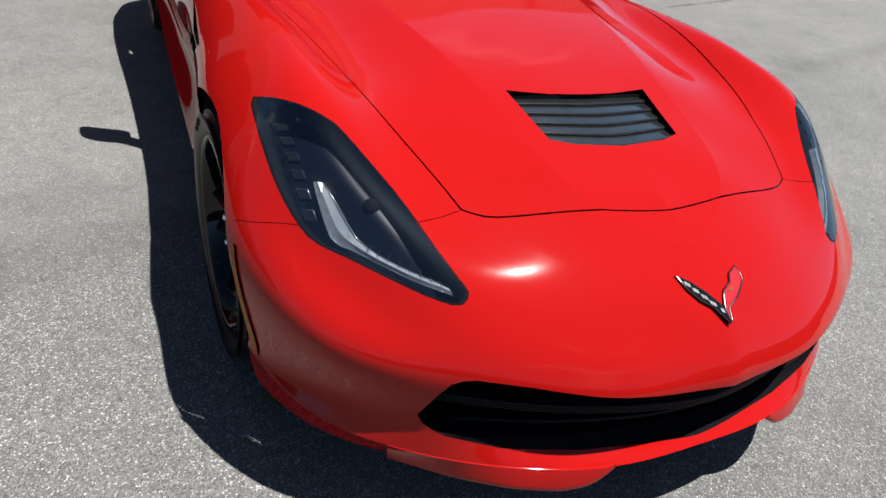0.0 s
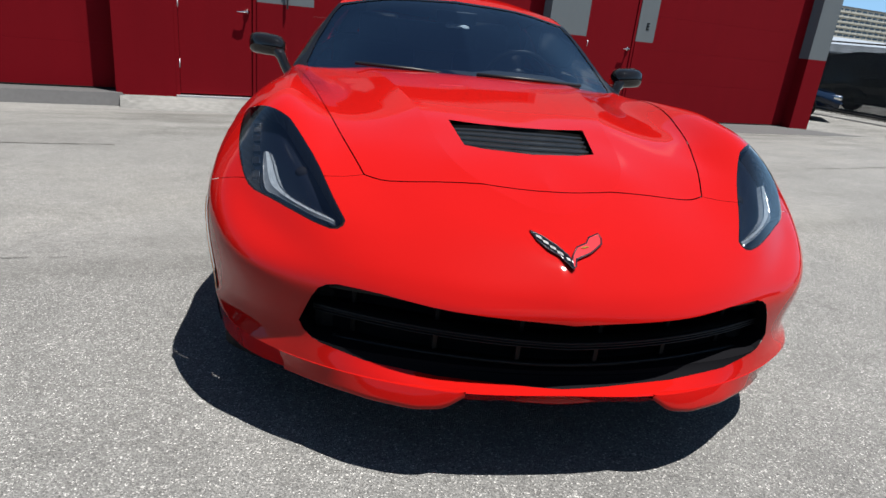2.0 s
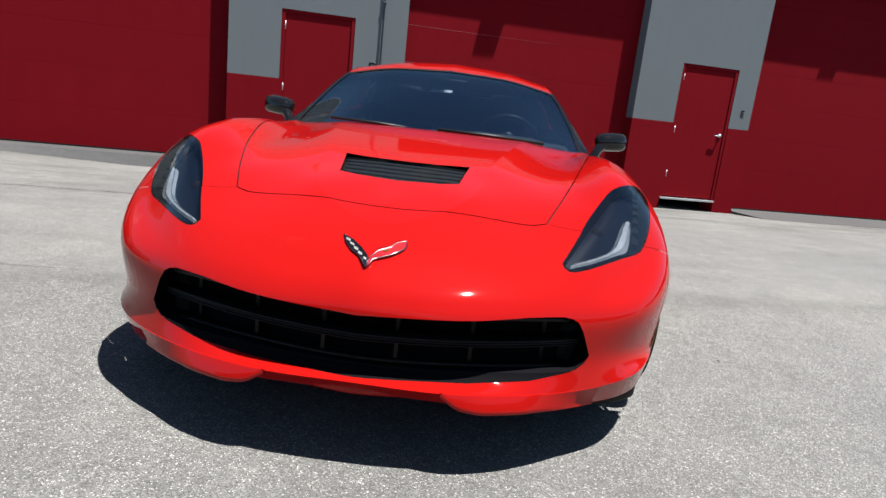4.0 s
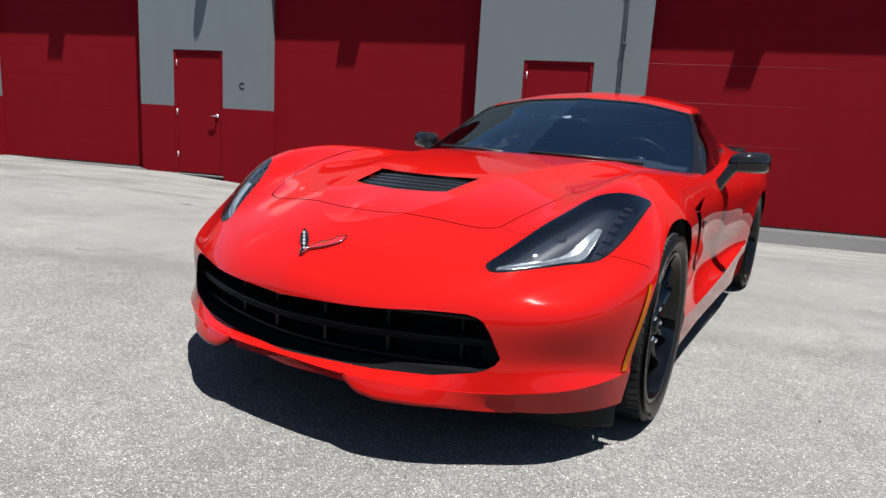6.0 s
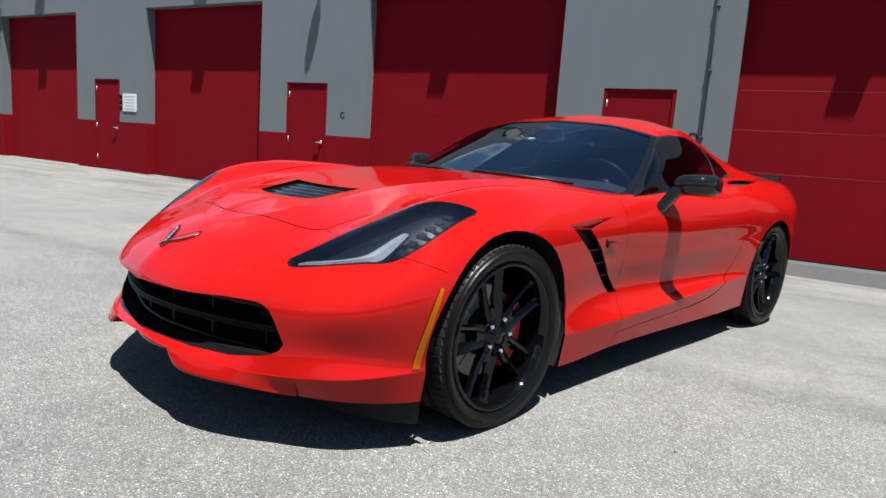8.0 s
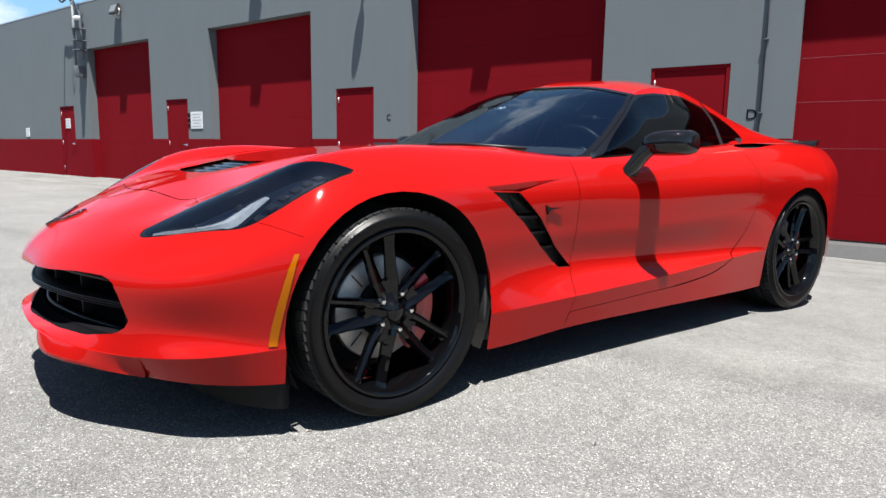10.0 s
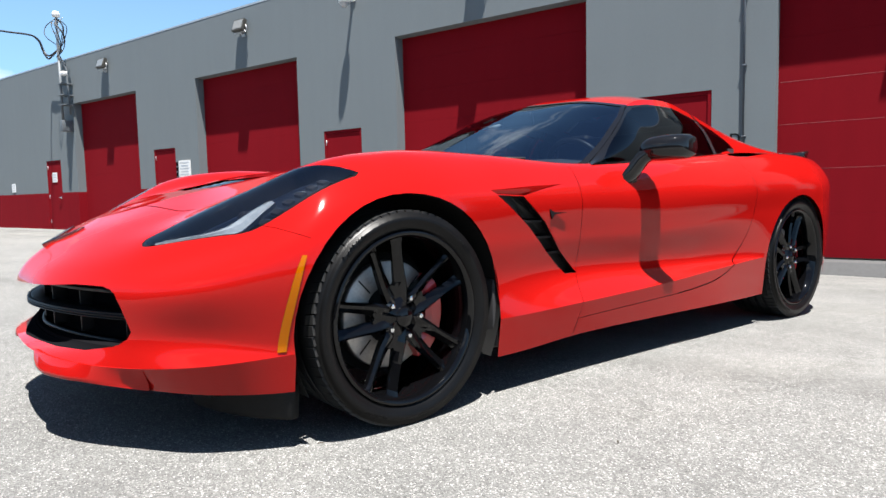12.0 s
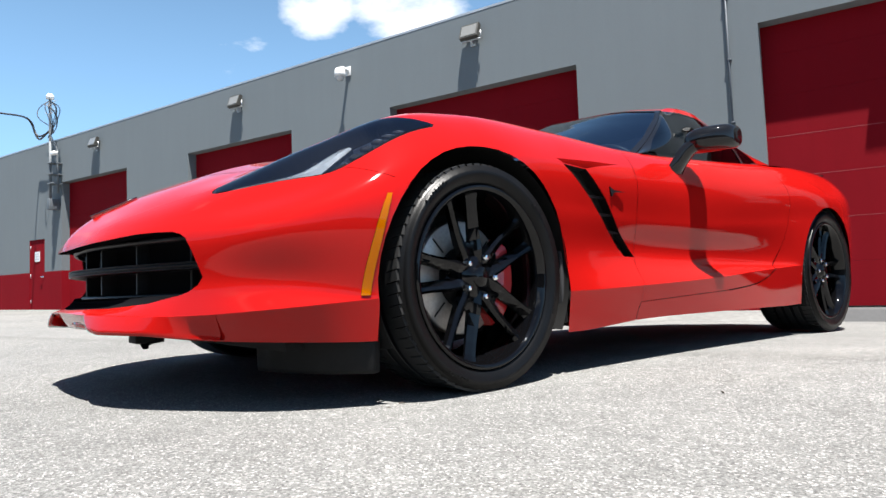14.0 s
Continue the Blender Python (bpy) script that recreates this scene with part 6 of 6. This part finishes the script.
side_net = Net([BELT, [tuple(.5 * (np.array(a) + np.array(b)) + np.array((.018, 0, .004))) for a, b in zip(BELT, RAIL)], RAIL], mirror_ends=False)
side_net.centre = False
cheek = Shell(side_net, 10, 8, "side_frame")
GLASS_SIDE = smooth_line([(-.31, .812), (-.05, .973), (.13, 1.076), (.30, 1.104), (.55, 1.107), (.73, 1.078)], 14) + [(.77, 1.064), (.77, .880), (.4, .852), (.0, .828)]
QUARTER = smooth_line([(.81, 1.066), (.92, 1.036), (1.02, .978), (1.088, .922)], 8) + [(1.075, .915), (.81, .886)]
cheek.cut([(-.5, .5), (1.0, .5), (.815, 1.2), (.815, 1.072), (.55, 1.118), (.30, 1.116), (.15, 1.098), (.08, 1.09), (-.05, 1.05), (-.5, .85)], SIDE, "window_frame")
cheek.cut(GLASS_SIDE, SIDE, "side_window")
cheek.cut(QUARTER, SIDE, "quarter_window")
cheek.cut([(.77, .86), (.81, .86), (.81, 1.068), (.77, 1.072)], SIDE, "b_pillar")


def oriented(data):
    """Turns normals and faces outwards from the car's middle."""
    P, N, F = data
    c = np.array((0, .3, .6))
    if P and np.sum((np.array(P) - c) * np.array(N)) < 0:
        return P, (-np.array(N)).tolist(), [f[::-1] for f in F]
    return data


skin("windshield", oriented(roof.panel("windshield", mirror=2)), TINTED, car, "raked tinted windshield").visible_shadow = True
skin("roof_panel", oriented(roof.panel("roof", mirror=2)), PAINT, car, "red removable roof panel")
skin("hatch_glass", oriented(roof.panel("hatch_glass", mirror=2)), DARK_TINT, car, "dark rear hatch glass")
for s in (0, 1):
    skin("a_pillar", oriented(roof.panel("a_pillar", -.003, s)), GLOSS_BLACK, car, "black windshield pillar")
    for nm, mat, lab, lift in (("side_frame", PAINT, "", 0), ("window_frame", GLOSS_BLACK, "black window surround", 0), ("side_window", DARK_TINT, "dark side window", .0012), ("quarter_window", DARK_TINT, "small dark rear quarter window", .0012), ("b_pillar", GLOSS_GREY, "glossy dark strip on the door pillar", -.002)):
        data = cheek.panel(nm, 0, s)
        P, N, F = oriented(data)
        if P and lift:
            P = (np.array(P) - lift * np.array(N)).tolist()
        skin(nm, (P, N, F), mat, car, lab)


def lining(shell, name, mirror):
    """Dark cloth on the inner side of a body panel."""
    P, N, F = oriented(shell.panel(name, 0, mirror))
    skin("headliner", ((np.array(P) - .004 * np.array(N)).tolist(), (-np.array(N)).tolist(), [f[::-1] for f in F]), MATT_BLACK, car, "dark cloth lining of the cabin roof")


lining(roof, "roof", 2)
for side in (0, 1):
    lining(cheek, "side_frame", side)

# intakes behind the quarter windows and the rear spoiler
for side in (0, 1):
    skin("rear_intake", body.panel("intake", .02, side), MATT_BLACK, car, "small black intake in the rear quarter")
bm = bmesh.new()
rows = []
for i in range(17):
    x = -.69 + 1.38 * i / 16
    y = 1.945 + .10 * (1 - (x / .69) ** 2)
    rows.append([bm.verts.new((x, y + dy, z)) for dy, z in ((-.09, .882), (-.08, .910), (.02, .934), (.03, .924), (-.01, .875))])
for p, n in zip(rows, rows[1:]):
    for j in range(5):
        bm.faces.new((p[j], n[j], n[(j + 1) % 5], p[(j + 1) % 5]))
bm.faces.new(rows[0]), bm.faces.new(rows[-1][::-1])
bmesh.ops.recalc_face_normals(bm, faces=bm.faces)
part("rear_spoiler", bm, GLOSS_BLACK, car, "gloss black rear spoiler")

# wing mirrors
def wing_mirror():
    bm = bmesh.new()
    rows = []
    for x, y, z, h, d in ((.866, -.10, .858, .024, .034), (.888, -.105, .864, .043, .056), (.935, -.096, .868, .049, .064), (.995, -.072, .871, .049, .062), (1.030, -.052, .871, .045, .054), (1.045, -.038, .870, .030, .038)):
        rows.append([bm.verts.new((x, y + d * cy, z + h * cz)) for cy, cz in ((-1, -.25), (-.93, .4), (-.55, .86), (.25, 1), (.85, .92), (1, .5), (1, -.7), (.72, -1), (-.3, -.97), (-.82, -.75))])
    for p, n in zip(rows, rows[1:]):
        for j in range(10):
            bm.faces.new((p[j], n[j], n[(j + 1) % 10], p[(j + 1) % 10]))
    bm.faces.new(rows[0]), bm.faces.new(rows[-1][::-1])
    bmesh.ops.recalc_face_normals(bm, faces=bm.faces)
    bmesh.ops.subdivide_edges(bm, edges=bm.edges, cuts=1, use_grid_fill=True, smooth=.6)
    return bm


pair("mirror_housing", wing_mirror(), GLOSS_BLACK, car, "gloss black wing mirror")
bm = bmesh.new()
rows = []
for x, y, z, w, h in ((.80, -.175, .738, .052, .030), (.842, -.175, .748, .050, .030), (.862, -.165, .785, .042, .028), (.885, -.14, .830, .042, .030), (.92, -.11, .858, .046, .030)):
    rows.append([bm.verts.new((x + .5 * h * sx, y + w * sy, z - .7 * h * sx)) for sx, sy in ((-1, -.5), (-.4, -1), (.4, -1), (1, -.5), (1, .5), (.4, 1), (-.4, 1), (-1, .5))])
for p, n in zip(rows, rows[1:]):
    for j in range(8):
        bm.faces.new((p[j], n[j], n[(j + 1) % 8], p[(j + 1) % 8]))
bmesh.ops.recalc_face_normals(bm, faces=bm.faces)
pair("mirror_arm", bm, GLOSS_BLACK, car, "black mirror arm")
bm = bmesh.new()
prism(bm, [(.0, .832), (.135, .836), (.135, .908), (.01, .905)], -.004, .004, Matrix.Translation((.889, -.050, 0)) @ Matrix.Rotation(radians(17), 4, "Z"))
pair("mirror_glass", bm, CHROME, car, "mirror glass", False)

# unseen box behind the door, below the intake, added to stop a light leak
bm = bmesh.new()
box(bm, (.62, .66, .60), (.866, .86, .70), bevel=.01)
pair("quarter_light_block", bm, MATT_BLACK, car, "unseen dark box added to stop light leaks", False)

# unseen dark masses under the hood, behind the bumper and behind the seats, added against light leaks
for nm, lo, hi in (("engine_bay_block", (-.52, -1.90, .20), (.52, -.62, .60)), ("bumper_block", (-.60, -2.02, .22), (.60, -1.88, .42)), ("footwell_block", (-.80, -.95, .20), (.80, -.58, .66)), ("luggage_block", (-.62, 1.08, .20), (.62, 1.90, .74)), ("seat_back_block", (-.78, .72, .20), (.78, .95, .74))):
    bm = bmesh.new()
    box(bm, lo, hi, bevel=.02)
    part(nm, bm, MATT_BLACK, car, "unseen dark box added to stop light leaks", False)

# ---- cabin ----
bm = bmesh.new()
box(bm, (-.70, -.30, .22), (.70, 1.75, .26))
box(bm, (-.72, -.5, .22), (-.68, 1.2, .80))
box(bm, (.68, -.5, .22), (.72, 1.2, .80))
box(bm, (-.66, 1.0, .22), (.66, 1.06, .92))
box(bm, (-.50, .90, .86), (.50, .97, 1.05), bevel=.02)
box(bm, (-.11, -.3, .26), (.11, 1.0, .58), bevel=.03)
part("cabin_tub", bm, LEATHER, car, "dark grey cabin lining", False)
bm = bmesh.new()
rows = []
for y, z in ((-.66, .79), (-.50, .822), (-.30, .835), (-.12, .83), (-.06, .80), (-.08, .70), (-.16, .55)):
    rows.append([bm.verts.new((x, y + .18 * (x / .7) ** 2 * (1 if y < -.2 else .3), z - .012 * (x / .7) ** 2 + (.018 if abs(x - .36) < .16 and -.35 < y < -.05 else 0))) for x in [-.70 + .1 * i for i in range(15)]])
for p, n in zip(rows, rows[1:]):
    for j in range(14):
        bm.faces.new((p[j], p[j + 1], n[j + 1], n[j]))
bmesh.ops.recalc_face_normals(bm, faces=bm.faces)
part("dashboard", bm, plain("grey_dash_leather", (0.085, 0.087, 0.09), 0.5, grain=0.2, scale=150, bump=0.0008), car, "dark grey dashboard")
wheel_at = Matrix.Translation((.375, .06, .79)) @ Matrix.Rotation(radians(24), 4, "X")
bm = bmesh.new()
tube(bm, [wheel_at @ Vector((.178 * math.cos(a), 0, .172 * math.sin(a))) for a in [2 * math.pi * i / 40 for i in range(41)]], .015, 8, False)
sw = part("steering_wheel", bm, SATIN_BLACK, car, "black leather steering wheel")
bm = bmesh.new()
for a in (0.15, math.pi - .15, -math.pi / 2):
    tube(bm, [wheel_at @ Vector((0, -.02, 0)), wheel_at @ Vector((.165 * math.cos(a), 0, .16 * math.sin(a)))], [.03, .014], 8)
lathe(bm, [(0, .03), (.06, .025), (.07, -.01)], 20, wheel_at @ Matrix.Rotation(radians(-90), 4, "Z"))
part("steering_spokes", bm, SATIN_BLACK, sw)


def seat(x):
    st = empty("seat", Matrix.Identity(4))
    st.parent = car
    bm = bmesh.new()
    box(bm, (x - .25, .22, .28), (x + .25, .72, .45), bevel=.05)
    part("seat_cushion", bm, LEATHER, st)
    bm = bmesh.new()
    box(bm, (-.24, -.07, 0), (.24, .07, .52), Matrix.Translation((x, .76, .40)) @ Matrix.Rotation(radians(-18), 4, "X"), bevel=.06)
    part("backrest", bm, LEATHER, st)
    bm = bmesh.new()
    box(bm, (-.13, -.05, 0), (.13, .05, .20), Matrix.Translation((x, .92, .88)) @ Matrix.Rotation(radians(-12), 4, "X"), bevel=.045)
    part("headrest", bm, LEATHER, st)


seat(.37), seat(-.37)
bm = bmesh.new()
box(bm, (-.11, -.01, -.035), (.11, .015, .035), Matrix.Translation((0, .02, 1.085)) @ Matrix.Rotation(radians(10), 4, "X"), bevel=.012)
part("rear_view_mirror", bm, SATIN_BLACK, car)
# toll tag stuck behind the windshield
bm = bmesh.new()
slope = Matrix.Translation((-.02, -.156, 1.048)) @ Matrix.Rotation(radians(-67), 4, "X")
prism(bm, [(-.062, -.010), (-.058, .016), (-.042, .022), (-.020, .012), (.0, .006), (.022, .012), (.044, .020), (.060, .012), (.062, -.012), (.045, -.020), (.022, -.010), (.0, -.013), (-.022, -.010), (-.045, -.020)], 0, .006, slope)
bmesh.ops.recalc_face_normals(bm, faces=bm.faces)
part("toll_tag", bm, plain("white_tag_plastic", (0.85, 0.86, 0.84), 0.35), car, "small white toll tag on the windshield", False)
# wipers at the foot of the windshield
for x0, x1 in ((.55, .02), (-.02, -.52)):
    bm = bmesh.new()
    tube(bm, [(x0, -.57 + .25 * x0 * x0, .838), ((x0 + x1) / 2, -.615, .853), (x1, -.615 + .1 * x1 * x1, .856)], .008, 6)
    part("wiper", bm, SATIN_BLACK, car)
bm = bmesh.new()
rows = []
for i in range(15):
    x = -.74 + 1.48 * i / 14
    y = -.70 + .32 * (x / .74) ** 2
    rows.append([bm.verts.new((x, y, .80)), bm.verts.new((x, y + .13, .83 - .02 * (x / .74) ** 2))])
for p, n in zip(rows, rows[1:]):
    bm.faces.new((p[0], n[0], n[1], p[1]))
part("cowl", bm, MATT_BLACK, car, "black cowl below the windshield")
